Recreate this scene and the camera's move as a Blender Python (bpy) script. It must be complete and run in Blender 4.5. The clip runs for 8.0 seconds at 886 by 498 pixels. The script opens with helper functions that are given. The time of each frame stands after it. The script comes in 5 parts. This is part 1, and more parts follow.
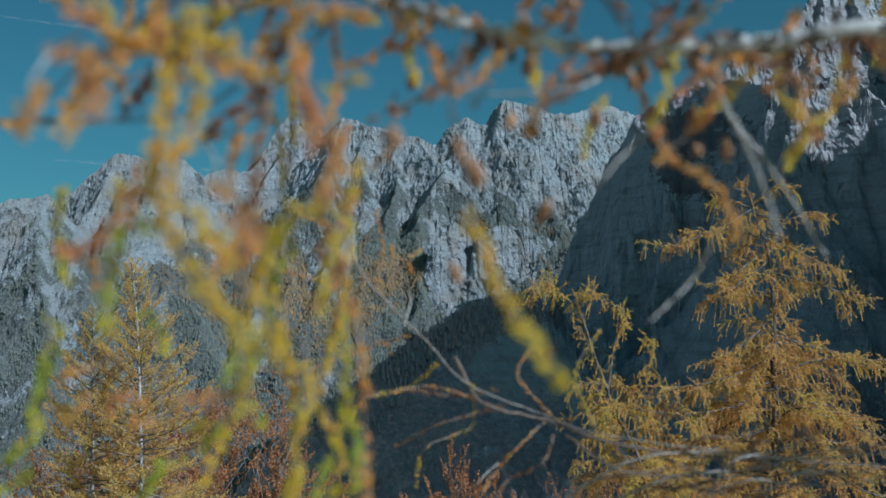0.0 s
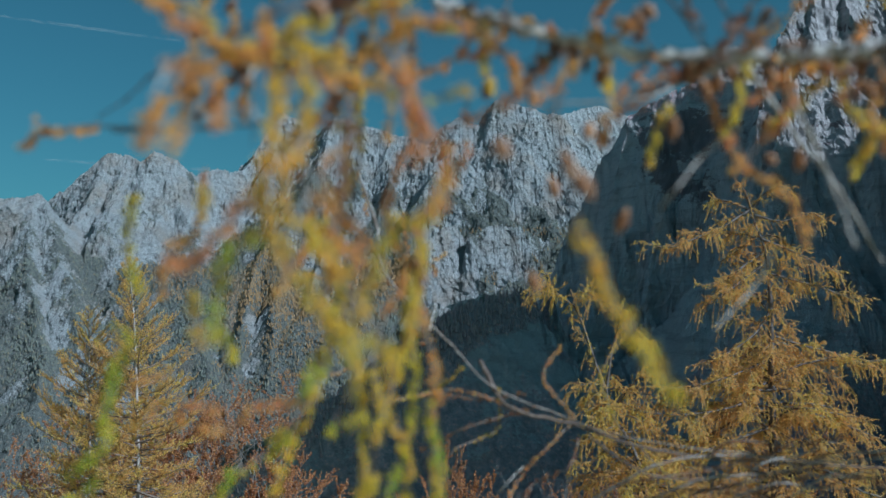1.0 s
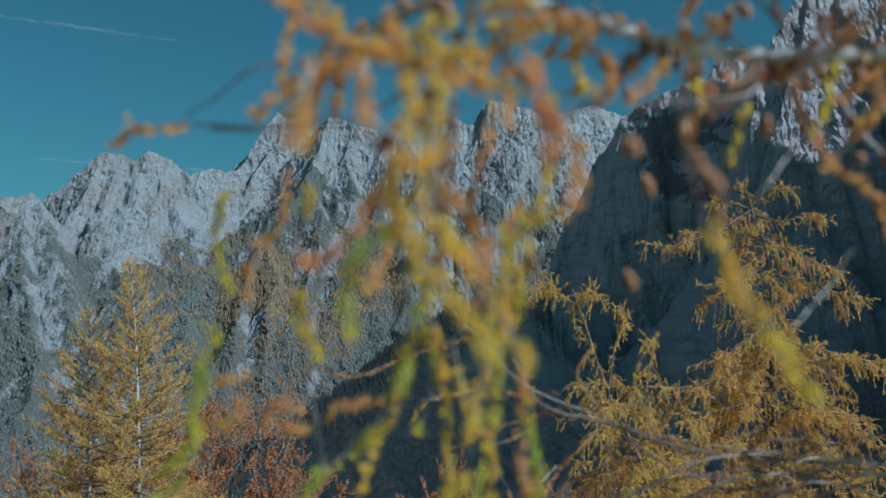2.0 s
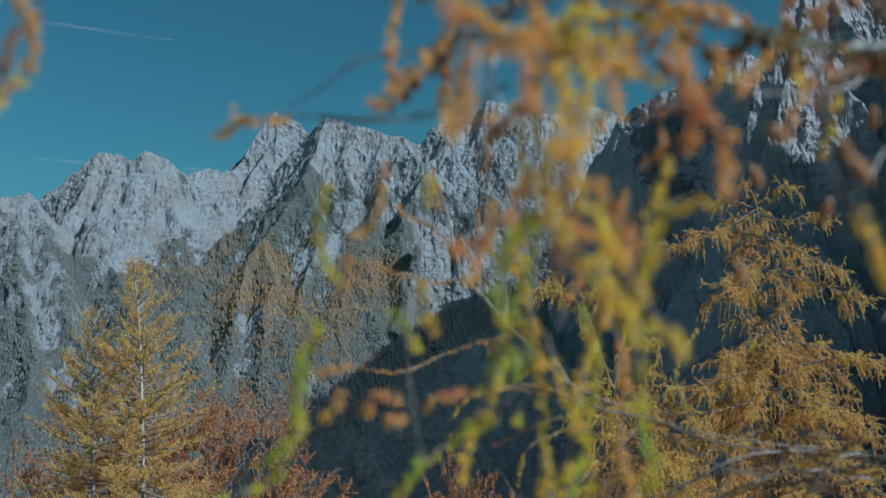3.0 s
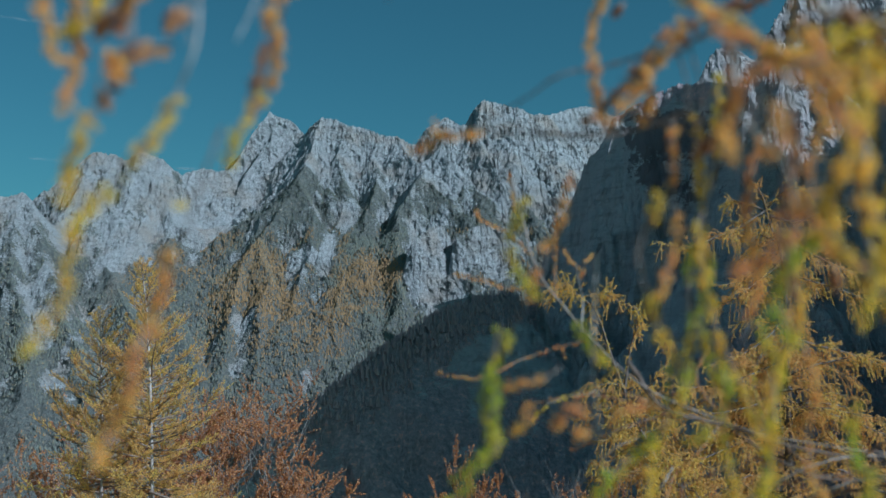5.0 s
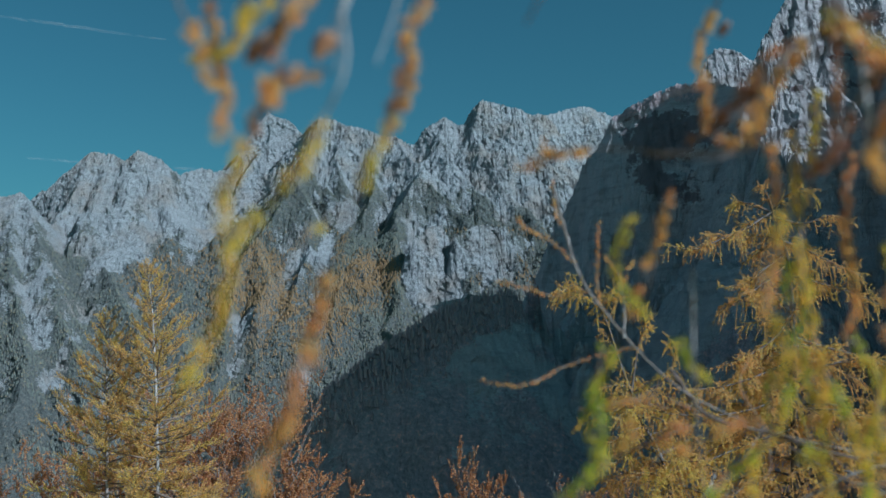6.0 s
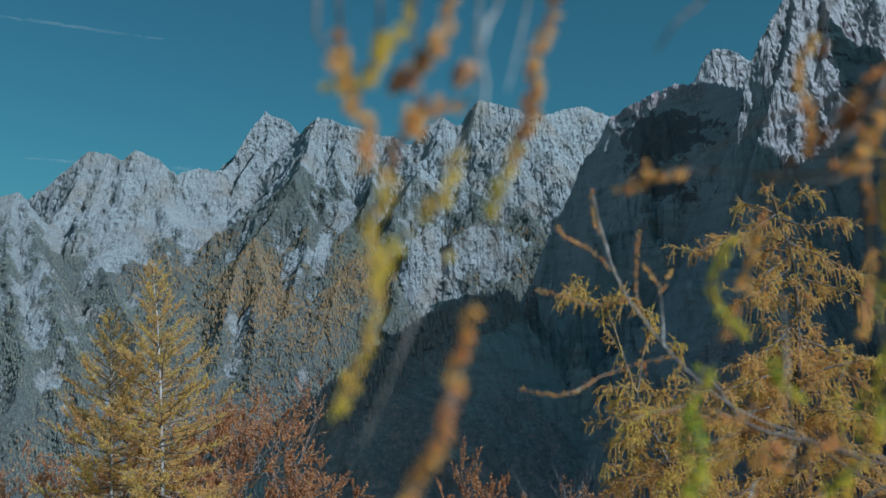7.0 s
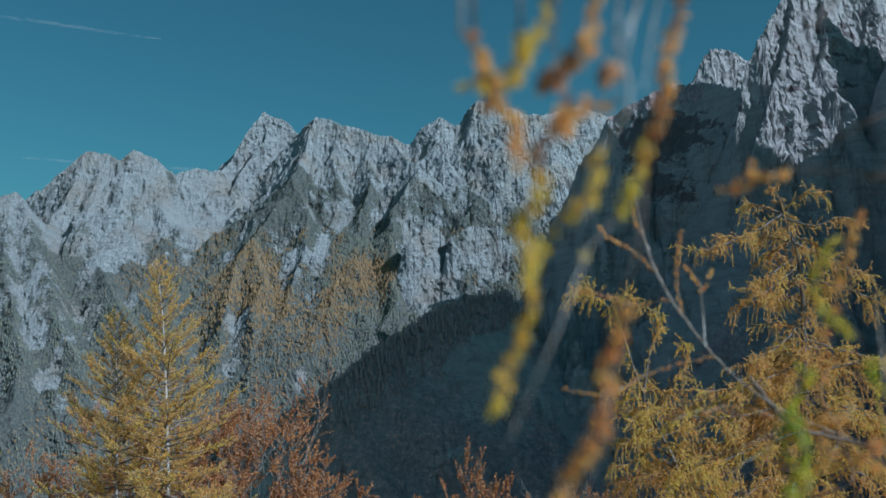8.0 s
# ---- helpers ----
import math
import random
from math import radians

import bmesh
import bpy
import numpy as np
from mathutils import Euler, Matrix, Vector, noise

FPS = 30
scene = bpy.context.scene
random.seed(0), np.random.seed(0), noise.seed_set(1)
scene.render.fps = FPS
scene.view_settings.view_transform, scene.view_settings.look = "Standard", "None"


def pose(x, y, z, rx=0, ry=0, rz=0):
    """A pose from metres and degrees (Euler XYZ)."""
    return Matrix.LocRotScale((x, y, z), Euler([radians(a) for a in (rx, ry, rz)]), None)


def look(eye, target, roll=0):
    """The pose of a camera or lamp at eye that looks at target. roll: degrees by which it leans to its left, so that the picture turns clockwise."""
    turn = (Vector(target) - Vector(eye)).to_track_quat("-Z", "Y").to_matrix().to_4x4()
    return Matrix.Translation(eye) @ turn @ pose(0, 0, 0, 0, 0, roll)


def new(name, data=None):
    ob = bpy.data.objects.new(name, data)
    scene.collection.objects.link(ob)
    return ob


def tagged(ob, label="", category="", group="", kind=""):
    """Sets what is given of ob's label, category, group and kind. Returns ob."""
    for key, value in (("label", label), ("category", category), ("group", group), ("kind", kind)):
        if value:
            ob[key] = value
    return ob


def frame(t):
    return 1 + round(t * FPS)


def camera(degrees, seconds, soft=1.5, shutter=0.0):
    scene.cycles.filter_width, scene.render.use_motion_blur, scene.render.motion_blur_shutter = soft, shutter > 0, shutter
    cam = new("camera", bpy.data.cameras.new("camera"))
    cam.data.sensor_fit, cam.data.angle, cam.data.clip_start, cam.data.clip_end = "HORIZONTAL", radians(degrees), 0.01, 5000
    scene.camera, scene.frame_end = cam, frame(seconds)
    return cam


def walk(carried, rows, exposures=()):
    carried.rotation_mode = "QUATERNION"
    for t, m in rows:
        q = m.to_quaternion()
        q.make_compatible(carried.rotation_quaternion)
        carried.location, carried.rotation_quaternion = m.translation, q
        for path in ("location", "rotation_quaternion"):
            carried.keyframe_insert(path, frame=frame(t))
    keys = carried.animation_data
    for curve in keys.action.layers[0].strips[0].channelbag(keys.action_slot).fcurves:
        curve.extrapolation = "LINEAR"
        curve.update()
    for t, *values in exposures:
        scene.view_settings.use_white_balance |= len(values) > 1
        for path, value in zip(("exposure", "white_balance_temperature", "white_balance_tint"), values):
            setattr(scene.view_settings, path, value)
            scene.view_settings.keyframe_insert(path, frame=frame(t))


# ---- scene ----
import itertools

# ---- camera: a slow slide to the left, panning a little to the right ----
cam = camera(50.7, 8.0)
cam.data.dof.use_dof = True
cam.data.dof.focus_distance = 50.0
cam.data.dof.aperture_fstop = 2.3
# seconds, metres to the side, metres up, degrees of turn, degrees of tilt
SLIDE = [
    (0.0, 0.000, 0.000, 0.00, 0.0), (0.5, -0.062, 0.011, -0.25, 0.0), (1.0, -0.121, 0.013, -0.47, 0.0),
    (1.5, -0.191, 0.013, -0.66, 0.0), (3.0, -0.422, -0.003, -0.98, 0.0), (3.5, -0.510, -0.007, -1.07, 0.0),
    (4.0, -0.576, -0.004, -1.15, 0.0), (4.5, -0.646, 0.006, -1.23, 0.0), (6.0, -0.886, 0.044, -1.40, 0.0),
    (6.5, -0.967, 0.061, -1.48, 0.0), (7.0, -1.040, 0.076, -1.55, 0.0), (7.5, -1.118, 0.080, -1.60, 0.0),
    (8.0, -1.200, 0.075, -1.66, 0.0),
]
walk(cam, [(t, pose(x, 0, z, 96.0 + tilt, 0, turn)) for t, x, z, turn, tilt in SLIDE],
     exposures=[(0.0, -0.08, 5130, 5), (8.0, -0.08, 5130, 5)])

# ---- daylight: clear autumn sky, sun from the right and a little behind ----
SUN_AZ, SUN_EL = 125.0, 36.0  # degrees clockwise from the view's first direction, degrees up
world = bpy.data.worlds.new("world")
scene.world = world
world.use_nodes = True
wn = world.node_tree.nodes
wl = world.node_tree.links
sky = wn.new("ShaderNodeTexSky")
sky.sky_type, sky.sun_disc = "NISHITA", False
sky.sun_elevation, sky.sun_rotation = radians(SUN_EL), radians(SUN_AZ)
sky.altitude, sky.air_density, sky.dust_density, sky.ozone_density = 1300, 1.0, 5.0, 1.0
tint = wn.new("ShaderNodeMix")
tint.data_type, tint.blend_type = "RGBA", "MULTIPLY"
tint.inputs[0].default_value = 1.0
tint.inputs[7].default_value = (0.56, 1.06, 0.85, 1)
wl.new(sky.outputs[0], tint.inputs[6])
wl.new(tint.outputs[2], wn["Background"].inputs[0])
wn["Background"].inputs[1].default_value = 0.0615

sun = new("sun", bpy.data.lights.new("sun", "SUN"))
sun.data.energy, sun.data.angle, sun.data.color = 4.0, radians(0.5), (1.0, 0.97, 0.93)
ce = math.cos(radians(SUN_EL))
to_sun = Vector((ce * math.sin(radians(SUN_AZ)), ce * math.cos(radians(SUN_AZ)), math.sin(radians(SUN_EL))))
sun.matrix_world = look(to_sun * 50, (0, 0, 0))

# ---- materials ----
def material(name):
    m = bpy.data.materials.new(name)
    m.use_nodes = True
    return m, m.node_tree.nodes, m.node_tree.links, m.node_tree.nodes["Principled BSDF"]


def noise_node(n, l, scale, detail=6.0, rough=0.6, vector=None, stretch=None):
    tex = n.new("ShaderNodeTexNoise")
    tex.inputs["Scale"].default_value, tex.inputs["Detail"].default_value = scale, detail
    tex.inputs["Roughness"].default_value = rough
    if vector is None:
        vector = n.new("ShaderNodeNewGeometry").outputs["Position"]
    if stretch:
        mp = n.new("ShaderNodeMapping")
        mp.inputs["Scale"].default_value = stretch
        l.new(vector, mp.inputs["Vector"])
        vector = mp.outputs[0]
    l.new(vector, tex.inputs["Vector"])
    return tex.outputs["Fac"]


def ramp_node(n, l, fac, *stops):
    r = n.new("ShaderNodeValToRGB")
    while len(r.color_ramp.elements) < len(stops):
        r.color_ramp.elements.new(0.5)
    for e, (p, c) in zip(r.color_ramp.elements, stops):
        e.position = p
        e.color = (*c, 1) if len(c) == 3 else c
    l.new(fac, r.inputs[0])
    return r.outputs[0]


def math_node(n, l, op, a, b):
    m = n.new("ShaderNodeMath")
    m.operation = op
    for i, v in enumerate((a, b)):
        if isinstance(v, (int, float)):
            m.inputs[i].default_value = v
        else:
            l.new(v, m.inputs[i])
    return m.outputs[0]


def mix_node(n, l, fac, a, b):
    m = n.new("ShaderNodeMix")
    m.data_type = "RGBA"
    for i, v in ((0, fac), (6, a), (7, b)):
        if isinstance(v, tuple):
            m.inputs[i].default_value = (*v, 1)
        elif isinstance(v, (int, float)):
            m.inputs[i].default_value = v
        else:
            l.new(v, m.inputs[i])
    return m.outputs[2]


def bump_node(n, l, b, height, strength, distance):
    bp = n.new("ShaderNodeBump")
    bp.inputs["Strength"].default_value, bp.inputs["Distance"].default_value = strength, distance
    l.new(height, bp.inputs["Height"])
    l.new(bp.outputs[0], b.inputs["Normal"])


def grey(v):
    return (v, v, v)


def limestone(name, pale, blotch, dark, green, streaks):
    """Weathered limestone with tan stains and dark streaks; grass and dwarf pine on its gentler ground below the tree line."""
    m, n, l, b = material(name)
    geo = n.new("ShaderNodeNewGeometry")
    pos = geo.outputs["Position"]
    big = noise_node(n, l, 0.006, 7, 0.62, pos)
    mid = noise_node(n, l, 0.03, 8, 0.7, pos, (1.0, 1.0, 1.3))
    fine = noise_node(n, l, 0.15, 8, 0.8, pos, (1.0, 1.0, 1.1))
    rock = ramp_node(n, l, big, (0.36, blotch), (0.52, pale), (0.75, tuple(c * 1.08 for c in pale)))
    rock = mix_node(n, l, ramp_node(n, l, mid, (0.52, grey(0.0)), (0.72, grey(0.7))), rock, dark)
    rock = mix_node(n, l, ramp_node(n, l, fine, (0.50, grey(0.0)), (0.62, grey(0.8))), rock, dark)
    # slanting beds, some of them dark
    slant = n.new("ShaderNodeMapping")
    slant.inputs["Rotation"].default_value = (0, math.radians(-24), 0)
    slant.inputs["Scale"].default_value = (0.22, 0.22, 1.2)
    l.new(pos, slant.inputs["Vector"])
    bed = noise_node(n, l, 0.05, 7, 0.72, slant.outputs[0])
    rock = mix_node(n, l, ramp_node(n, l, bed, (0.50, grey(0.0)), (0.60, grey(streaks))), rock, tuple(c * 0.7 for c in dark))
    # joints and beds of the rock
    warp = n.new("ShaderNodeVectorMath")
    warp.operation = "MULTIPLY_ADD"
    wob = n.new("ShaderNodeTexNoise")
    wob.inputs["Scale"].default_value, wob.inputs["Detail"].default_value = 0.02, 3
    l.new(pos, wob.inputs["Vector"])
    l.new(wob.outputs["Color"], warp.inputs[0])
    warp.inputs[1].default_value = (45, 45, 45)
    l.new(pos, warp.inputs[2])
    beds = n.new("ShaderNodeMapping")
    beds.inputs["Scale"].default_value = (0.06, 0.06, 0.09)
    l.new(warp.outputs[0], beds.inputs["Vector"])
    joint = n.new("ShaderNodeTexVoronoi")
    joint.feature = "DISTANCE_TO_EDGE"
    l.new(beds.outputs[0], joint.inputs["Vector"])
    crack = ramp_node(n, l, joint.outputs["Distance"], (0.0, grey(0.0)), (0.045, grey(1.0)))
    rock = mix_node(n, l, crack, mix_node(n, l, 0.75, rock, tuple(c * 0.6 for c in dark)), rock)
    grown = n.new("ShaderNodeAttribute")
    grown.attribute_name = "cover"
    plants = math_node(n, l, "ADD", grown.outputs["Fac"], math_node(n, l, "MULTIPLY", math_node(n, l, "SUBTRACT", mid, 0.5), 3.0))
    plants = math_node(n, l, "ADD", plants, math_node(n, l, "MULTIPLY", math_node(n, l, "SUBTRACT", fine, 0.5), 6.0))
    plants = ramp_node(n, l, plants, (0.25, grey(0.0)), (0.65, grey(0.92)))
    tuft = noise_node(n, l, 0.10, 5, 0.75, pos)
    cover = ramp_node(n, l, tuft, (0.35, tuple(c * 0.6 for c in green)), (0.55, green), (0.72, (green[0] * 2.2, green[1] * 1.5, green[2] * 1.1)))
    # darker colour where the mesh attribute asks for it, ragged at the edges
    blotched = n.new("ShaderNodeAttribute")
    blotched.attribute_name = "blotch"
    blotch_mix = math_node(n, l, "ADD", blotched.outputs["Fac"], math_node(n, l, "MULTIPLY", math_node(n, l, "SUBTRACT", mid, 0.5), 2.6))
    rock = mix_node(n, l, ramp_node(n, l, blotch_mix, (0.45, grey(0.0)), (0.6, grey(0.92))), rock, (0.27, 0.235, 0.25))
    l.new(mix_node(n, l, plants, rock, cover), b.inputs["Base Color"])
    b.inputs["Roughness"].default_value = 0.95
    b.inputs["Specular IOR Level"].default_value = 0.15
    h = math_node(n, l, "ADD", math_node(n, l, "MULTIPLY", mid, 1.0), math_node(n, l, "MULTIPLY", fine, 0.9))
    h = math_node(n, l, "ADD", h, math_node(n, l, "MULTIPLY", crack, 0.3))
    bump_node(n, l, b, h, 1.0, 10.0)
    return m


# the plant colour is greyed to include the distant haze
ROCK_FAR = limestone("sunlit_limestone", (0.54, 0.565, 0.58), (0.50, 0.455, 0.41), (0.32, 0.33, 0.34), (0.20, 0.222, 0.21), 0.22)
# same limestone, its rock and plants lightened and pinked to lift the shade
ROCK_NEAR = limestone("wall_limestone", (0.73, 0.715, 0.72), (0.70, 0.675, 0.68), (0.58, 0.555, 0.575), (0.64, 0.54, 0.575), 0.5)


def turf():
    m, n, l, b = material("autumn_turf")
    a = noise_node(n, l, 0.8, 8, 0.7)
    c = noise_node(n, l, 14.0, 4, 0.7)
    col = ramp_node(n, l, a, (0.3, (0.28, 0.24, 0.14)), (0.5, (0.46, 0.38, 0.23)), (0.7, (0.36, 0.33, 0.18)))
    l.new(mix_node(n, l, ramp_node(n, l, c, (0.45, grey(0.0)), (0.7, grey(0.7))), col, (0.05, 0.045, 0.025)), b.inputs["Base Color"])
    b.inputs["Roughness"].default_value = 0.95
    bump_node(n, l, b, c, 0.6, 0.03)
    return m


TURF = turf()


def island_tone(name, *stops, rough=0.8, back=0.0, fresh=None):
    """A colour for each loose piece, drawn from a ramp; fresh: a second colour in patches."""
    m, n, l, b = material(name)
    geo = n.new("ShaderNodeNewGeometry")
    col = ramp_node(n, l, geo.outputs["Random Per Island"], *stops)
    if fresh:
        where = ramp_node(n, l, noise_node(n, l, 1.6, 5, 0.65), (0.48, grey(0.0)), (0.60, grey(0.85)))
        col = mix_node(n, l, where, col, fresh)
    var = noise_node(n, l, 6.0, 3, 0.6)
    col = mix_node(n, l, ramp_node(n, l, var, (0.4, grey(0.0)), (0.75, grey(0.2))), col, tuple(c * 0.55 for c in stops[0][1]))
    l.new(col, b.inputs["Base Color"])
    b.inputs["Roughness"].default_value = rough
    b.inputs["Specular IOR Level"].default_value = 0.25
    if back:
        tr = n.new("ShaderNodeBsdfTranslucent")
        l.new(col, tr.inputs[0])
        mx = n.new("ShaderNodeMixShader")
        mx.inputs[0].default_value = back
        l.new(b.outputs[0], mx.inputs[1])
        l.new(tr.outputs[0], mx.inputs[2])
        l.new(mx.outputs[0], n["Material Output"].inputs[0])
    return m


# spruce green paled and greyed, with the valley haze mixed into it
FOREST = island_tone("spruce_crowns", (0.0, (0.19, 0.215, 0.195)), (0.75, (0.215, 0.23, 0.19)), (1.0, (0.33, 0.27, 0.17)))
FOREST_GOLD = island_tone("larch_crowns", (0.0, (0.27, 0.20, 0.12)), (0.4, (0.35, 0.235, 0.125)), (1.0, (0.43, 0.27, 0.125)))
# spur wood, its tone raised and reddened to offset the blue shade
FOREST_DARK = island_tone("bare_beech_wood", (0.0, (0.30, 0.25, 0.26)), (0.6, (0.34, 0.27, 0.28)), (1.0, (0.38, 0.29, 0.27)))

# ---- noise on grids ----
def lattice(ix, iy, seed):
    h = (ix.astype(np.int64) * 374761393 + iy.astype(np.int64) * 668265263 + seed * 1442695041) & 0xFFFFFFFF
    h = ((h ^ (h >> 13)) * 1274126177) & 0xFFFFFFFF
    return ((h ^ (h >> 16)) & 0xFFFF) / 65535.0


def smooth_noise(x, y, seed):
    ix, iy = np.floor(x), np.floor(y)
    u, v = x - ix, y - iy
    u, v = u * u * u * (u * (u * 6 - 15) + 10), v * v * v * (v * (v * 6 - 15) + 10)
    a, b = lattice(ix, iy, seed), lattice(ix + 1, iy, seed)
    c, d = lattice(ix, iy + 1, seed), lattice(ix + 1, iy + 1, seed)
    return (a + (b - a) * u) * (1 - v) + (c + (d - c) * u) * v


def fractal(x, y, seed, octaves=5, gain=0.5):
    """Noise of several sizes, about -1 to 1."""
    total, amp, norm = 0.0, 1.0, 0.0
    for k in range(octaves):
        total = total + amp * (2 * smooth_noise(x, y, seed + k) - 1)
        norm += amp
        x, y, amp = x * 2.03 + 17.1, y * 2.03 + 9.7, amp * gain
    return total / norm * 1.6


def crags(x, y, seed, octaves=5, gain=0.55):
    """Sharp-crested noise, 0 in the gullies to 1 on the ribs."""
    total, amp, norm = 0.0, 1.0, 0.0
    for k in range(octaves):
        total = total + amp * (1 - np.abs(2 * smooth_noise(x, y, seed + k) - 1) * 1.4)
        norm += amp
        x, y, amp = x * 2.07 + 5.3, y * 2.07 + 11.9, amp * gain
    return total / norm


def blurred(a, r):
    for axis in (0, 1):
        pad = [(r + 1, r), (0, 0)] if axis == 0 else [(0, 0), (r + 1, r)]
        c = np.cumsum(np.pad(a, pad, mode="edge"), axis=axis)
        n = c.shape[axis]
        a = (np.take(c, range(2 * r + 1, n), axis) - np.take(c, range(0, n - 2 * r - 1), axis)) / (2 * r + 1)
    return a


def worn(z, step, strength, turns):
    """Running water: every cell drains to its lowest neighbour and is cut down the more, the more ground drains through it."""
    rows, cols = z.shape
    idx = np.arange(rows * cols).reshape(rows, cols)
    for _ in range(turns):
        pad = np.pad(z, 1, constant_values=1e9)
        fall, to, run = np.zeros(z.shape), idx.copy(), np.full(z.shape, step)
        for dr, dc in itertools.product((-1, 0, 1), repeat=2):
            if dr or dc:
                dist = step * math.hypot(dr, dc)
                grade = (z - pad[1 + dr:1 + dr + rows, 1 + dc:1 + dc + cols]) / dist
                hit = grade > fall
                fall, run = np.where(hit, grade, fall), np.where(hit, dist, run)
                to = np.where(hit, idx + dr * cols + dc, to)
        order = np.argsort(z, axis=None)
        target, low = to.ravel().tolist(), order.tolist()
        drained = [step * step] * len(low)
        for i in reversed(low):
            if target[i] != i:
                drained[target[i]] += drained[i]
        pull = (strength * np.sqrt(np.minimum(np.array(drained), 60000.0)) / run.ravel()).tolist()
        height = z.ravel().tolist()
        for i in low:
            k = target[i]
            if k != i and height[i] > height[k]:
                height[i] = (height[i] + pull[i] * height[k]) / (1 + pull[i])
        z = np.array(height).reshape(rows, cols)
    return z


def doubled(a, shape):
    """A coarse grid spread over one of twice its fineness."""
    r, c = np.minimum(np.arange(shape[0]) / 2, a.shape[0] - 1.001), np.minimum(np.arange(shape[1]) / 2, a.shape[1] - 1.001)
    ri, ci = r.astype(int), c.astype(int)
    u, v = (c - ci)[None, :], (r - ri)[:, None]
    top = a[ri][:, ci] * (1 - u) + a[ri][:, ci + 1] * u
    return top * (1 - v) + (a[ri + 1][:, ci] * (1 - u) + a[ri + 1][:, ci + 1] * u) * v


def mountain(x0, x1, y0, y1, step, ridges, floor_z, seed, rough, screes=(), wear=(0.010, 6, 1)):
    """Heights over a grid: the highest of all ridges, each falling away from its crest line, broken up and then cut by running water.
    A ridge: crest points, steepness of its upper face, width of that face, steepness below it."""
    xs, ys = np.arange(x0, x1 + step, step), np.arange(y0, y1 + step, step)
    gx, gy = np.meshgrid(xs, ys)
    wx = gx + 16 * fractal(gx / 130, gy / 130, seed + 50, 5, 0.55)
    wy = gy + 16 * fractal(gx / 130, gy / 130, seed + 60, 5, 0.55)
    best, crest_d = np.full(gx.shape, -1e9), np.full(gx.shape, 1e9)
    for k, (crest, s1, width, s2) in enumerate(ridges):
        near_d, near_h = np.full(gx.shape, 1e9), np.zeros(gx.shape)
        for (ax, ay, az), (bx, by, bz) in zip(crest, crest[1:]):
            lx, ly = bx - ax, by - ay
            length = math.hypot(lx, ly)
            t = np.clip(((wx - ax) * lx + (wy - ay) * ly) / length ** 2, 0, 1)
            d = np.hypot(wx - ax - t * lx, wy - ay - t * ly)
            hit = d < near_d
            near_d, near_h = np.where(hit, d, near_d), np.where(hit, az + t * (bz - az), near_h)
        w = width * (1 + 0.5 * fractal(gx / 110, gy / 110, seed + 90 + k, 3))
        best = np.maximum(best, near_h + 12 - s1 * np.minimum(near_d, w) - s2 * np.maximum(near_d - w, 0))
        crest_d = np.minimum(crest_d, near_d)
    loose = np.clip(crest_d / 70, 0.18, 1.0) * np.clip(0.7 + best / 700, 0.7, 1.0)
    # ribs that bend and slant from place to place
    bx = gx + 75 * fractal(gx / 260, gy / 260, seed + 71, 3)
    by = gy + 60 * fractal(gx / 260, gy / 260, seed + 75, 3)
    best = best + loose * rough * (crags(bx / 200 + by / 320, by / 150, seed + 33, 5, 0.55) - 0.6)
    best = best + loose * 0.75 * rough * (crags((bx - 0.8 * by) / 78, (by + 0.5 * bx) / 66, seed + 37, 4, 0.6) - 0.6)
    best = best + 0.05 * rough * fractal(gx / 10, gy / 10, seed + 43, 2, 0.8)
    strength, coarse, fine = wear
    if coarse:
        half = best[::2, ::2]
        best = best + doubled(worn(half, 2 * step, strength, coarse) - half, best.shape)
        best = worn(best, step, strength, fine)
    rough = rough * np.clip(0.28 + (best - 100) / 450, 0.28, 1.0)
    best = best + 0.10 * rough * (crags((bx + 0.7 * by) / 36, (by - 0.7 * bx) / 30, seed + 41, 4, 0.7) - 0.6) + 0.05 * rough * (crags((bx - 0.6 * by) / 16, (by + 0.6 * bx) / 14, seed + 47, 2, 0.7) - 0.6)
    # loose stone fills the hollows to a smooth slope
    soft = blurred(best, 10)
    for sx, sy, wide, deep in screes:
        w = np.clip(1.5 * (1 - np.hypot((gx - sx) / wide, (gy - sy) / deep)), 0, 0.9)
        best = best + (soft - best) * w
    best = np.maximum(best, floor_z + 6 * fractal(gx / 120, gy / 120, seed + 5, 3))
    best[0] = floor_z - 60  # the foot goes down into the valley's ground
    return gx, gy, best


def plant_cover(field, treeline, spread, seed):
    """How readily plants grow: more on low, gentle ground and on the backs of spurs, less in gullies and screes and on walls."""
    gx, gy, gz = field
    step = gx[0, 1] - gx[0, 0]
    sm = blurred(gz, 6)
    dy, dx = np.gradient(sm, step)
    steep = np.hypot(dx, dy)
    convex = sm - blurred(gz, 34)
    patch = fractal(gx / 210, gy / 210, seed, 5, 0.6)
    cover = 1.3 * np.clip((treeline + 90 * patch - gz) / spread, -2, 1.2) + np.clip(convex / 22, -1.2, 1.0) * 0.5 + 1.3 * patch + 1.2 * fractal(gx / 62, gy / 62, seed + 5, 4, 0.65) - np.clip(steep - 1.25, 0, 3) * 1.3
    return cover


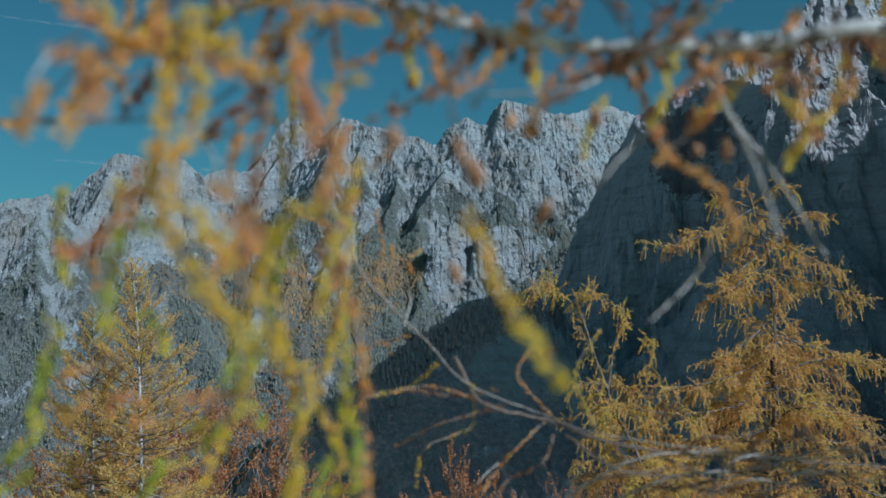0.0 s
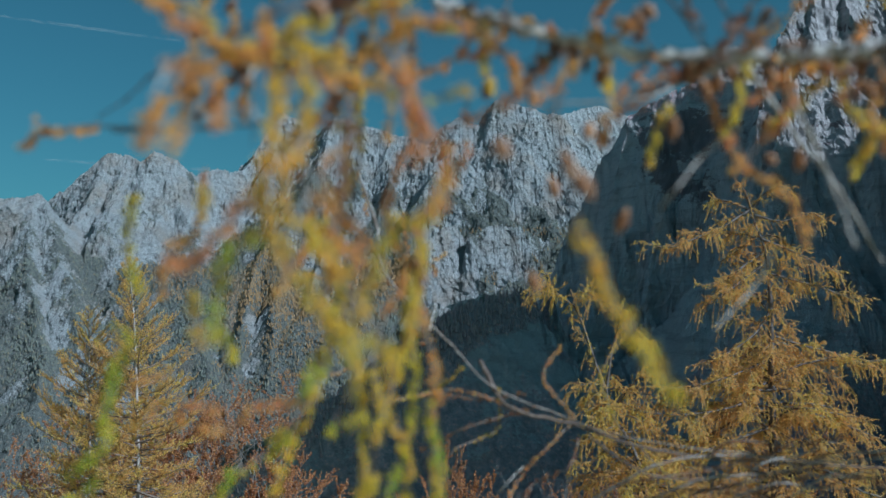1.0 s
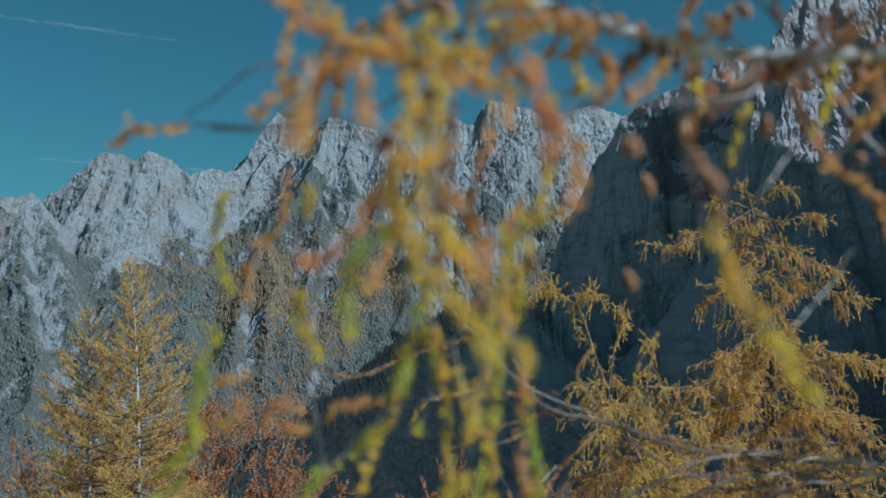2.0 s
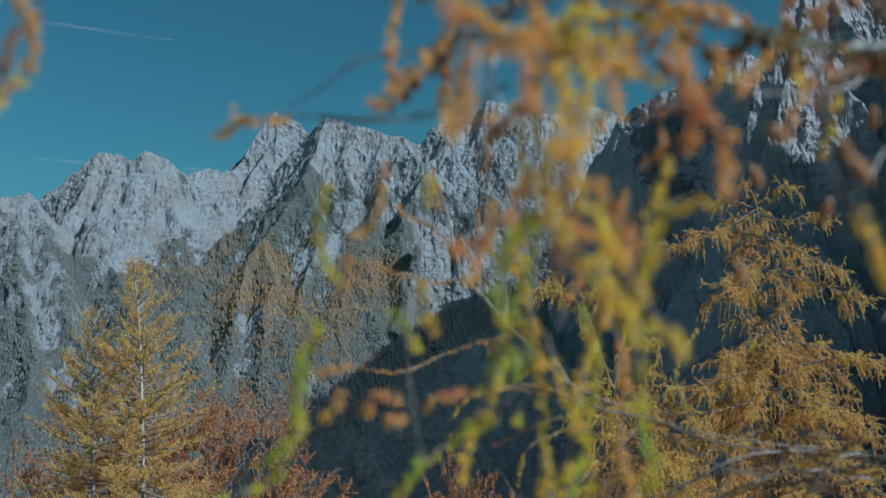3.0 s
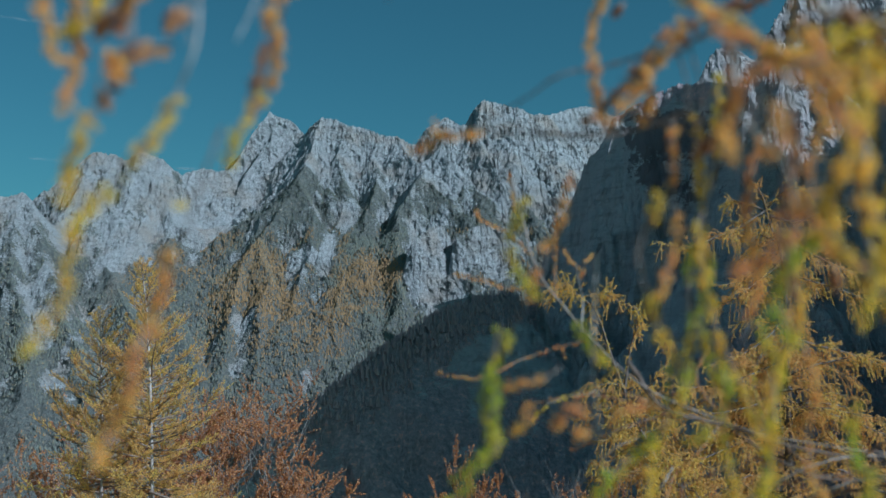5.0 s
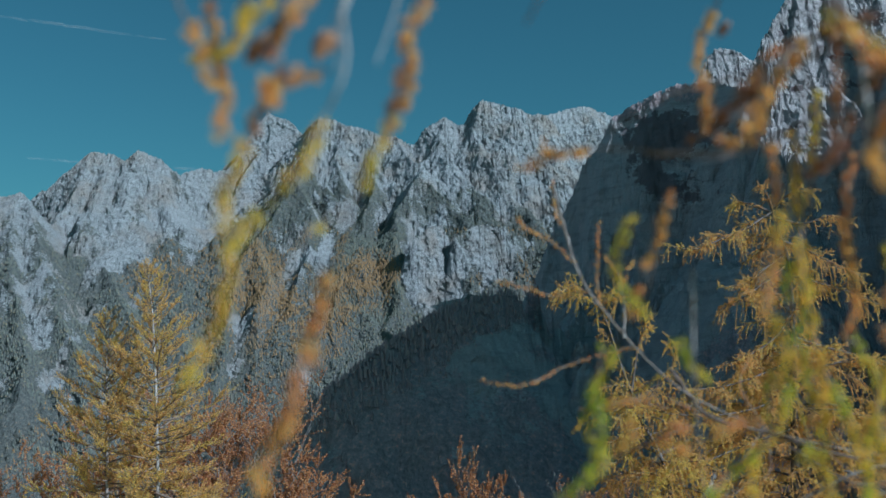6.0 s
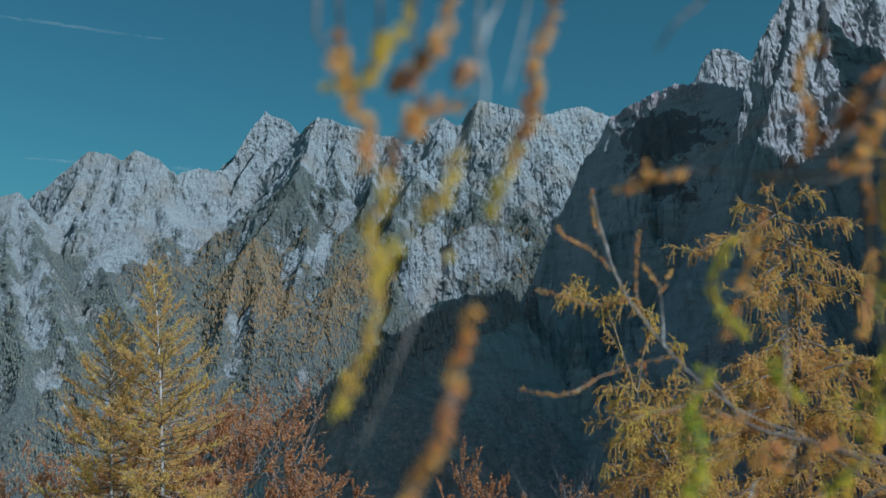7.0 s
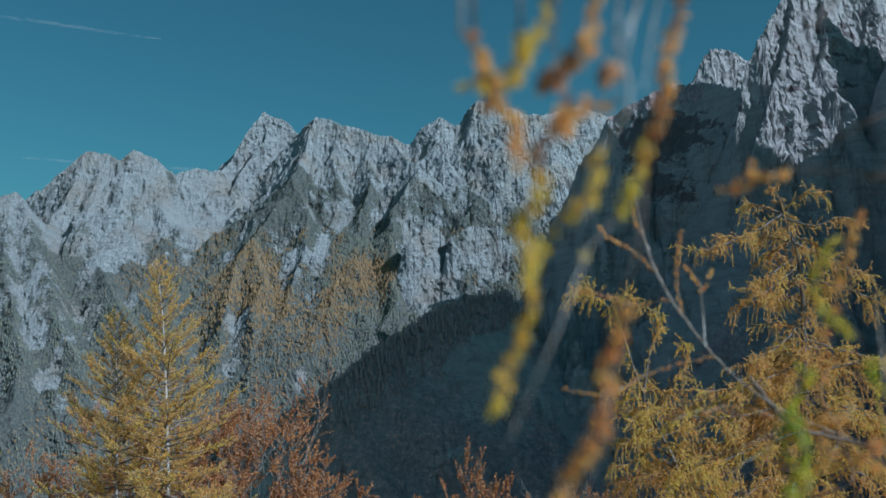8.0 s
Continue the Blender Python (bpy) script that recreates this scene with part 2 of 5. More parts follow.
def weathered(x, y, z, seed, size, bed=62):
    """Ledges, buttresses and overhangs: the rock steps in and out as it goes along and up the face."""
    tall = 62 / bed
    push = crags((x + 0.5 * z) / 85, tall * (z - 0.5 * x) / 66, seed, 3, 0.6)
    push = push + 0.55 * crags((x - 0.7 * z) / 34, tall * (z + 0.5 * x) / 28, seed + 9, 3, 0.65)
    push = push + 0.26 * crags((x + 0.6 * z) / 14, tall * (z - 0.6 * x) / 12, seed + 15, 2, 0.7)
    side = crags(y / 64, z / 54, seed + 21, 4, 0.6)
    return x + 0.3 * size * (side - 0.55), y - size * (push - 1.1), z


def rock_face(name, field, cover, rows, seed, size, mat, bed=62):
    """The mountain's mesh, with its points spread evenly up and down the slopes, so that walls are as finely cut as gentle ground."""
    gx, gy, gz = field
    ys, zs, cs = np.empty((rows, gx.shape[1])), np.empty((rows, gx.shape[1])), np.empty((rows, gx.shape[1]))
    for c in range(gx.shape[1]):
        rise = np.diff(gz[:, c])
        arc = np.concatenate([[0], np.cumsum(np.hypot(np.diff(gy[:, c]), rise) * np.where(rise < 0, 0.35, 1.0))])
        at = np.linspace(0, arc[-1], rows)
        ys[:, c], zs[:, c], cs[:, c] = np.interp(at, arc, gy[:, c]), np.interp(at, arc, gz[:, c]), np.interp(at, arc, cover[:, c])
    xs = np.repeat(gx[:1], rows, 0)
    steep = np.clip(blurred(np.hypot(np.gradient(zs, axis=0), 1e-6) / (np.abs(np.gradient(ys, axis=0)) + np.abs(np.gradient(zs, axis=0)) + 1e-6), 3) * 2.2 - 0.3, 0.15, 1)
    steep = steep * np.clip(1.15 - 0.35 * cs, 0.7, 1.0)
    wx, wy, wz = weathered(xs, ys, zs, seed, size, bed)
    ob = grid_mesh(name, xs + (wx - xs) * steep, ys + (wy - ys) * steep, wz, mat)
    set_cover(ob, cs)
    return ob


def set_cover(ob, cover):
    ob.data.attributes.new("cover", "FLOAT", "POINT").data.foreach_set("value", cover.astype(np.float32).ravel())


def grid_mesh(name, gx, gy, gz, mat, smooth=False):
    rows, cols = gx.shape
    idx = np.arange(rows * cols).reshape(rows, cols)
    quads = np.stack([idx[:-1, :-1], idx[:-1, 1:], idx[1:, 1:], idx[1:, :-1]], -1).reshape(-1, 4)
    return raw_mesh(name, np.stack([gx, gy, gz], -1).reshape(-1, 3), quads, mat, smooth)


def raw_mesh(name, verts, faces, mat, smooth=False):
    """A mesh object from arrays of corners and of equal-sided faces."""
    me = bpy.data.meshes.new(name)
    sides = faces.shape[1]
    me.vertices.add(len(verts))
    me.vertices.foreach_set("co", np.asarray(verts, np.float32).ravel())
    me.loops.add(faces.size)
    me.loops.foreach_set("vertex_index", faces.astype(np.int32).ravel())
    me.polygons.add(len(faces))
    me.polygons.foreach_set("loop_start", np.arange(0, faces.size, sides, dtype=np.int32))
    me.polygons.foreach_set("use_smooth", np.full(len(faces), smooth))
    me.materials.append(mat)
    me.update(calc_edges=True)
    me.validate()
    return new(name, me)


# ---- the far range: summits along the crest, spurs towards the valley ----
RANGE = []
# the nearest spur on the left
RANGE.append(([(-1640, 3300, 465), (-1545, 3300, 525), (-1465, 3300, 530), (-1430, 3300, 545), (-1385, 3290, 520), (-1315, 3200, 410), (-1210, 3050, 245), (-1090, 2880, 75), (-970, 2720, -55)], 1.0, 120, 0.8))
RANGE.append(([(-1435, 3300, 535), (-1360, 3120, 365), (-1270, 2950, 165), (-1135, 2750, -10), (-1060, 2550, -155)], 1.0, 90, 0.8))
# the left massif
RANGE.append(([(-1505, 3590, 495), (-1470, 3600, 555), (-1395, 3620, 660), (-1300, 3650, 755), (-1215, 3660, 750), (-1165, 3660, 725), (-1115, 3650, 765), (-1040, 3680, 740), (-975, 3750, 685), (-945, 3770, 700), (-905, 3800, 730), (-855, 3830, 725), (-815, 3860, 735)], 1.45, 150, 0.95))
RANGE.append(([(-1300, 3650, 755), (-1295, 3525, 605), (-1315, 3400, 460), (-1305, 3290, 345), (-1220, 3130, 215), (-1095, 2930, 60), (-960, 2760, -55)], 1.0, 120, 0.8))
RANGE.append(([(-1215, 3660, 750), (-1215, 3505, 580), (-1190, 3370, 435), (-1120, 3260, 320), (-1030, 3120, 215), (-895, 2930, 80), (-775, 2740, -75)], 1.0, 110, 0.8))
RANGE.append(([(-1115, 3650, 765), (-1105, 3535, 605), (-1100, 3430, 465), (-1070, 3320, 350), (-940, 3150, 215), (-770, 2960, 80), (-650, 2760, -90)], 1.0, 110, 0.8))
RANGE.append(([(-1040, 3680, 740), (-1015, 3605, 620), (-955, 3525, 515)], 1.0, 90, 0.8))
# the pointed summit
RANGE.append(([(-820, 3880, 740), (-795, 3920, 795), (-730, 4000, 935), (-670, 4050, 1025), (-590, 4040, 985), (-515, 4000, 915)], 1.45, 150, 0.95))
RANGE.append(([(-670, 4050, 1025), (-620, 3975, 910), (-685, 3895, 805), (-740, 3835, 730)], 1.6, 120, 1.3))
# the middle summits
RANGE.append(([(-515, 3900, 880), (-470, 3880, 925), (-420, 3860, 960), (-375, 3860, 950), (-325, 3860, 925), (-230, 3870, 910), (-185, 3860, 880), (-115, 3870, 875), (-45, 3880, 840)], 1.45, 150, 0.95))
RANGE.append(([(-420, 3860, 960), (-450, 3715, 800), (-480, 3545, 640), (-510, 3425, 510), (-575, 3300, 375), (-620, 3200, 280), (-615, 3040, 135), (-605, 2890, 10), (-590, 2740, -120)], 1.0, 130, 0.8))
RANGE.append(([(-475, 3530, 635), (-400, 3360, 455), (-380, 3270, 345), (-410, 3080, 175), (-410, 2900, 25), (-375, 2720, -120)], 1.0, 110, 0.8))
RANGE.append(([(-570, 3290, 375), (-510, 3110, 215), (-510, 2930, 60), (-485, 2740, -105)], 1.0, 110, 0.8))
RANGE.append(([(-325, 3860, 925), (-340, 3705, 755), (-300, 3575, 620), (-265, 3495, 535)], 1.0, 120, 0.8))
RANGE.append(([(-185, 3860, 880), (-205, 3775, 780), (-165, 3615, 660), (-195, 3495, 550), (-205, 3380, 440), (-245, 3260, 325), (-260, 3120, 215), (-280, 2960, 95), (-230, 2800, -40)], 1.0, 110, 0.8))
RANGE.append(([(-115, 3870, 875), (-45, 3715, 760), (15, 3595, 685), (55, 3495, 585), (130, 3405, 505), (190, 3320, 435)], 1.0, 130, 0.8))
RANGE.append(([(15, 3580, 685), (-75, 3405, 505), (-95, 3260, 365), (-80, 3080, 215), (-55, 2960, 95), (-80, 2800, -40)], 1.0, 110, 0.8))
# the right summits
RANGE.append(([(-45, 3880, 840), (5, 3880, 910), (55, 3880, 940), (100, 3880, 965), (150, 3890, 940), (185, 3900, 935), (205, 3910, 985), (260, 3920, 1045), (335, 3915, 1030), (390, 3900, 1015), (470, 3930, 1000), (545, 3980, 995)], 1.45, 150, 0.95))
RANGE.append(([(100, 3880, 965), (80, 3755, 815), (140, 3605, 670), (240, 3475, 555)], 1.0, 110, 0.8))
RANGE.append(([(260, 3920, 1045), (230, 3795, 870), (265, 3645, 725), (320, 3525, 600), (400, 3400, 485), (445, 3300, 390)], 1.0, 120, 0.8))
RANGE.append(([(390, 3900, 1015), (360, 3775, 845), (375, 3645, 700), (435, 3515, 580), (520, 3430, 490)], 1.0, 110, 0.8))
# the farthest summits
RANGE.append(([(555, 4080, 1020), (635, 4150, 1060), (710, 4200, 1090), (795, 4250, 1110), (915, 4300, 1080), (1100, 4300, 995)], 1.45, 150, 0.95))
RANGE.append(([(545, 3980, 995), (585, 3845, 815), (610, 3695, 645), (630, 3510, 460)], 1.0, 110, 0.8))
# the pale cliff
RANGE.append(([(-40, 3110, 350), (15, 3150, 400), (75, 3185, 415), (115, 3205, 370)], 3.4, 150, 0.8))
RANGE.append(([(130, 3140, 360), (200, 3190, 420), (280, 3225, 415), (365, 3260, 395), (435, 3280, 350)], 3.4, 160, 0.8))
RANGE.append(([(-65, 2990, 125), (-115, 2900, 50), (-165, 2830, 0), (-225, 2740, -75)], 0.9, 80, 0.8))
SCREES = ((-860, 3540, 130, 150), (-780, 3650, 70, 110), (-670, 3820, 90, 90), (-280, 3440, 55, 130), (-330, 3290, 40, 120), (440, 3560, 60, 90))
far = mountain(-1900, 1000, 2290, 4380, 3.5, RANGE, -400, 11, 52, SCREES)
far_cover = plant_cover(far, 540, 280, 131) - 1.0 * np.clip((-900 - far[0]) / 200, 0, 1)
BARE = ((55, 3110, 115, 170), (245, 3150, 125, 170), (-1040, 2720, 60, 80), (-1220, 3020, 25, 140), (-1045, 2830, 20, 100), (-570, 3010, 60, 60), (-555, 2840, 35, 60), (-335, 2740, 30, 60), (-930, 3060, 50, 70), (-1060, 3230, 60, 60))
for sx, sy, wide, deep in SCREES + BARE:
    far_cover = far_cover - 2.2 * np.clip(1.6 * (1 - np.hypot((far[0] - sx) / wide, (far[1] - sy) / deep)), 0, 1)
GROVES = ((-565, 3150, 160, 170), (-185, 3130, 130, 180))
PINES = ((-485, 3490, 80, 110), (-160, 3420, 90, 110), (5, 3430, 90, 90), (130, 3350, 70, 60), (-745, 3340, 70, 60), (-265, 3180, 80, 160), (-1185, 3250, 120, 140))
far_cover = far_cover + 0.5 * np.clip((230 - far[2]) / 120, 0, 1)
for sx, sy, wide, deep in GROVES + PINES:
    far_cover = far_cover + 1.2 * np.clip(1.8 * (1 - np.hypot((far[0] - sx) / wide, (far[1] - sy) / deep)), 0, 1)
mountain_range = tagged(rock_face("mountain_range", far, far_cover, 470, 21, 16, ROCK_FAR, 60), "pale sunlit limestone mountain range with forested lower slopes", "mountain", kind="structure")

# ---- the nearer wall on the right, its towers and the wooded spur below it ----
WALL = []
# the shaded wall's rim
WALL.append(([(60, 2740, -190), (160, 2670, -60), (265, 2600, 110), (310, 2590, 180), (355, 2560, 285), (405, 2530, 380), (465, 2490, 520), (510, 2450, 610), (560, 2420, 630), (610, 2380, 655), (655, 2350, 675), (715, 2300, 665), (740, 2230, 640), (760, 2130, 600)], 3.0, 190, 0.85))
# the dome behind it
WALL.append(([(750, 2520, 725), (785, 2520, 790), (820, 2520, 825), (865, 2520, 830), (900, 2520, 820), (935, 2520, 790), (965, 2520, 730)], 3.2, 140, 1.0))
# the sunlit tower
WALL.append(([(730, 2015, 585), (735, 2010, 635), (755, 2010, 680), (790, 2020, 735), (830, 2040, 790), (880, 2070, 855), (985, 2120, 935), (1155, 2180, 1020), (1495, 2300, 1125), (1780, 2400, 935)], 3.4, 260, 0.85))
WALL.append(([(865, 2050, 835), (830, 1990, 690), (770, 1950, 550), (725, 1915, 445), (700, 1890, 365)], 3.0, 50, 1.2))
WALL.append(([(975, 2100, 910), (935, 2020, 730), (865, 1965, 570), (805, 1925, 460), (775, 1885, 355)], 3.0, 50, 1.2))
WALL.append(([(1145, 2160, 995), (1035, 2050, 715), (975, 1990, 550), (905, 1930, 425)], 3.0, 60, 1.2))
# the wooded spur
WALL.append(([(-325, 1560, -225), (-280, 1600, -175), (-230, 1650, -125), (-200, 1690, -105), (-150, 1730, -75), (-105, 1780, -35), (-40, 1840, 15), (10, 1890, 45), (75, 1950, 75), (125, 2010, 95), (165, 2060, 105), (215, 2110, 110), (240, 2120, 90), (275, 2130, 5)], 1.0, 70, 0.9))
near = mountain(-520, 1250, 1300, 2800, 4.2, WALL, -400, 83, 18, wear=(0.01, 4, 1))
near_cover = plant_cover(near, 60, 300, 151) - 0.4
rim = -125 + 0.54 * (near[0] + 230)
near_cover = near_cover + 2.2 * np.clip((near[2] - rim + 70) / 40, 0, 1) * np.clip((300 - near[0]) / 80, 0, 1)
near_cover = near_cover + 2.5 * np.clip((near[0] - 450) / 120, 0, 1) * np.clip((40 - near[2]) / 120, 0, 1)
near_cover = near_cover + 3.5 * np.clip((near[2] - 590) / 30, 0, 1) * np.clip((740 - near[0]) / 30, 0, 1) * np.clip((near[1] - 2080) / 60, 0, 1)
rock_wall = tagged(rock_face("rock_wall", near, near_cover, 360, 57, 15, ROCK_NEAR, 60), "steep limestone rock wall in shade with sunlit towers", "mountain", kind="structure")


def dark_patches(ob):
    """A dark patch high on the wall with a tail below, and dark tower bands."""
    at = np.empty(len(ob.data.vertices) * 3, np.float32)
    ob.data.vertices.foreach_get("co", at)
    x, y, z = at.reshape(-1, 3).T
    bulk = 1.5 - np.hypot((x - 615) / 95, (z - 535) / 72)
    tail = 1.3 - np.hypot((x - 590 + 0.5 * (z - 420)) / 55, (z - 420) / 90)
    blotch = np.clip(np.maximum(bulk, tail), 0, 1) * (z < 610) * (x < 720)
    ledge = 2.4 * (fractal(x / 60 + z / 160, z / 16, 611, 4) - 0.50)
    blotch = np.maximum(blotch, np.clip(ledge, 0, 0.8) * (x > 745) * (z > 420))
    ob.data.attributes.new("blotch", "FLOAT", "POINT").data.foreach_set("value", blotch.astype(np.float32))


dark_patches(rock_wall)

# ---- added out of view: a shading ridge to the right, light-bouncing slopes left and behind ----
# crest set by the shadows wanted on spur, wall and tower; never in view
SIDES = [
    ([(1330, 2150, 520), (1265, 1900, 740), (1255, 1740, 750), (1250, 1600, 765), (1250, 1565, 800), (1245, 1535, 1060), (1240, 1495, 1150), (1210, 1400, 1250), (1150, 1000, 1300), (1150, 700, 1300), (1170, 480, 1250), (1220, 300, 900)], 3.0, 400, 0.85),
    ([(1200, 1935, 760), (1125, 1920, 940), (1190, 1900, 760)], 3.0, 200, 2.0),
]
side = mountain(800, 1700, 300, 2100, 14.0, SIDES, -420, 171, 40, wear=(0, 0, 0))
shading_ridge = tagged(rock_face("shading_ridge", side, plant_cover(side, 120, 420, 173), 120, 61, 20, ROCK_NEAR), "unseen limestone ridge shaped to shade the wall and spur", "mountain", kind="structure")
# unseen slopes, kept bare and pale to throw sunlight back at the wall
LEFT = [
    ([(-2600, 2300, 800), (-2300, 1500, 900), (-2000, 700, 850), (-1700, -300, 800), (-1500, -1200, 700), (-600, -2200, 650)], 1.1, 500, 0.7),
]
side = mountain(-3200, -350, -2800, 2200, 25.0, LEFT, -420, 191, 60, wear=(0, 0, 0))
bounce_slope = tagged(rock_face("bounce_slope", side, plant_cover(side, 50, 420, 193) - 2, 160, 67, 20, ROCK_FAR), "unseen pale limestone slope added to bounce sunlight into the shade", "mountain", kind="structure")

# ---- ground: a meadow slope that falls to the valley, one sheet to the horizon ----
def ground_z(x, y):
    d = np.maximum(np.asarray(y, float), 0)
    return -1.6 - np.minimum(0.25 * d, 398.0) + 0.12 * np.minimum(np.maximum(-np.asarray(y, float), 0), 300)


def make_ground():
    def spread(lo, hi, n):
        u = np.linspace(-1, 1, n)
        v = np.sign(u) * np.abs(u) ** 3.2
        return np.where(v < 0, -v * lo, v * hi)
    gx, gy = np.meshgrid(spread(-4900, 4900, 121), spread(-3000, 4900, 161))
    amp = np.clip(np.hypot(gx, gy) / 60, 0, 1)
    gz = ground_z(gx, gy) + amp * 1.2 * fractal(gx / 45, gy / 45, 3, 4) + 0.12 * fractal(gx / 1.7, gy / 1.7, 4, 4)
    return tagged(grid_mesh("ground", gx, gy, gz, TURF), "dry autumn meadow slope falling towards the valley", "ground", kind="structure")


ground = make_ground()


# ---- forest on the mountainsides ----
def height_at(field, x, y, cover):
    gx, gy, gz = field
    step = gx[0, 1] - gx[0, 0]
    c = np.clip((x - gx[0, 0]) / step, 0, gx.shape[1] - 2)
    r = np.clip((y - gy[0, 0]) / step, 0, gx.shape[0] - 2)
    ci, ri = c.astype(int), r.astype(int)
    u, v = c - ci, r - ri
    z = (gz[ri, ci] * (1 - u) + gz[ri, ci + 1] * u) * (1 - v) + (gz[ri + 1, ci] * (1 - u) + gz[ri + 1, ci + 1] * u) * v
    return z, cover[ri, ci]


def forest(name, field, cover, x, y, keep, mat, label, tall):
    z, grown = height_at(field, x, y, cover)
    ok = keep(x, y, z, grown)
    x, y, z = x[ok], y[ok], z[ok]
    n = len(x)
    h = tall * np.random.uniform(0.6, 1.2, n)
    r = h * np.random.uniform(0.18, 0.28, n)
    ang = np.random.uniform(0, 6.28, n)
    # two tiers of boughs, a skirt of five and a skirt of four, each drawn up to a tip
    verts, tris, at = np.zeros((n, 11, 3)), [], 0
    for sides, low, high, wide in ((5, 0.0, 0.72, 1.0), (4, 0.40, 1.0, 0.66)):
        for j in range(sides):
            a = ang + j * 2 * math.pi / sides + low
            rr = r * wide * np.random.uniform(0.65, 1.3, n)
            verts[:, at + j] = np.stack([x + rr * np.cos(a), y + rr * np.sin(a), z - 0.6 + h * (low + np.random.uniform(-0.06, 0.06, n))], -1)
        verts[:, at + sides] = np.stack([x + r * np.random.uniform(-0.15, 0.15, n), y, z - 0.6 + h * high], -1)
        tris += [(at + j, at + (j + 1) % sides, at + sides) for j in range(sides)]
        at += sides + 1
    faces = (np.arange(n)[:, None, None] * 11 + np.array(tris)[None]).reshape(-1, 3)
    return tagged(raw_mesh(name, verts.reshape(-1, 3), faces, mat), label, "forest", kind="stuff")


def golden(x, y):
    chance = np.random.rand(len(x))
    main, second = (np.hypot((x - sx) / wide, (y - sy) / deep) for sx, sy, wide, deep in GROVES)
    return ((main < 0.65 + 0.6 * chance) & (np.random.rand(len(x)) < 0.8)) | (second < 0.25 + 0.6 * chance) | (fractal(x / 150, y / 150, 401, 4) > 0.12 + 0.7 * (chance - 0.3))


def larch_belt(x, y, z, grown):
    return (grown > 0.75 + 0.6 * np.random.rand(len(x))) & (z < 430) & golden(x, y) & (x > -850 - 200 * np.random.rand(len(x)))


def spruce_belt(x, y, z, grown):
    return (grown > 0.75 + 0.6 * np.random.rand(len(x))) & (z < 400) & ~golden(x, y)


fx, fy = np.random.uniform(-1700, 600, 60000), np.random.uniform(2350, 3480, 60000)
for sx, sy, wide, deep in GROVES:
    fx, fy = np.append(fx, np.random.uniform(sx - wide, sx + wide, 5000)), np.append(fy, np.random.uniform(sy - deep, sy + deep, 5000))
larch_forest = forest("larch_forest", far, far_cover, fx, fy, larch_belt, FOREST_GOLD, "golden autumn larch forest on the mountainside", 9.5)
spruce_forest = forest("spruce_forest", far, far_cover, fx[::-1], fy[::-1], spruce_belt, FOREST, "dark green spruce forest on the mountainside", 9.5)


SCRUB = island_tone("dwarf_pine_scrub", (0.0, (0.13, 0.16, 0.13)), (0.7, (0.18, 0.20, 0.155)), (1.0, (0.26, 0.23, 0.15)))


def pine_belt(x, y, z, grown):
    return (grown > 0.2 + 0.6 * np.random.rand(len(x))) & (z > 330) & (z < 640)


scrub_x, scrub_y = np.random.uniform(-1500, 500, 26000), np.random.uniform(3150, 3650, 26000)
pine_scrub = forest("pine_scrub", far, far_cover, scrub_x, scrub_y, pine_belt, SCRUB, "dark dwarf pine scrub below the cliffs", 5.5)


def spur_wood(x, y, z, grown):
    return (grown > 0.2 + 0.8 * np.random.rand(len(x))) & (z > -95 + 0.54 * (x + 230) - 130 * np.random.rand(len(x)) ** 2)


sx, sy = np.random.uniform(-480, 300, 22000), np.random.uniform(1500, 2300, 22000)
spur_forest = forest("spur_forest", near, near_cover, sx, sy, spur_wood, FOREST_DARK, "dark bare forest on the shaded spur", 15)

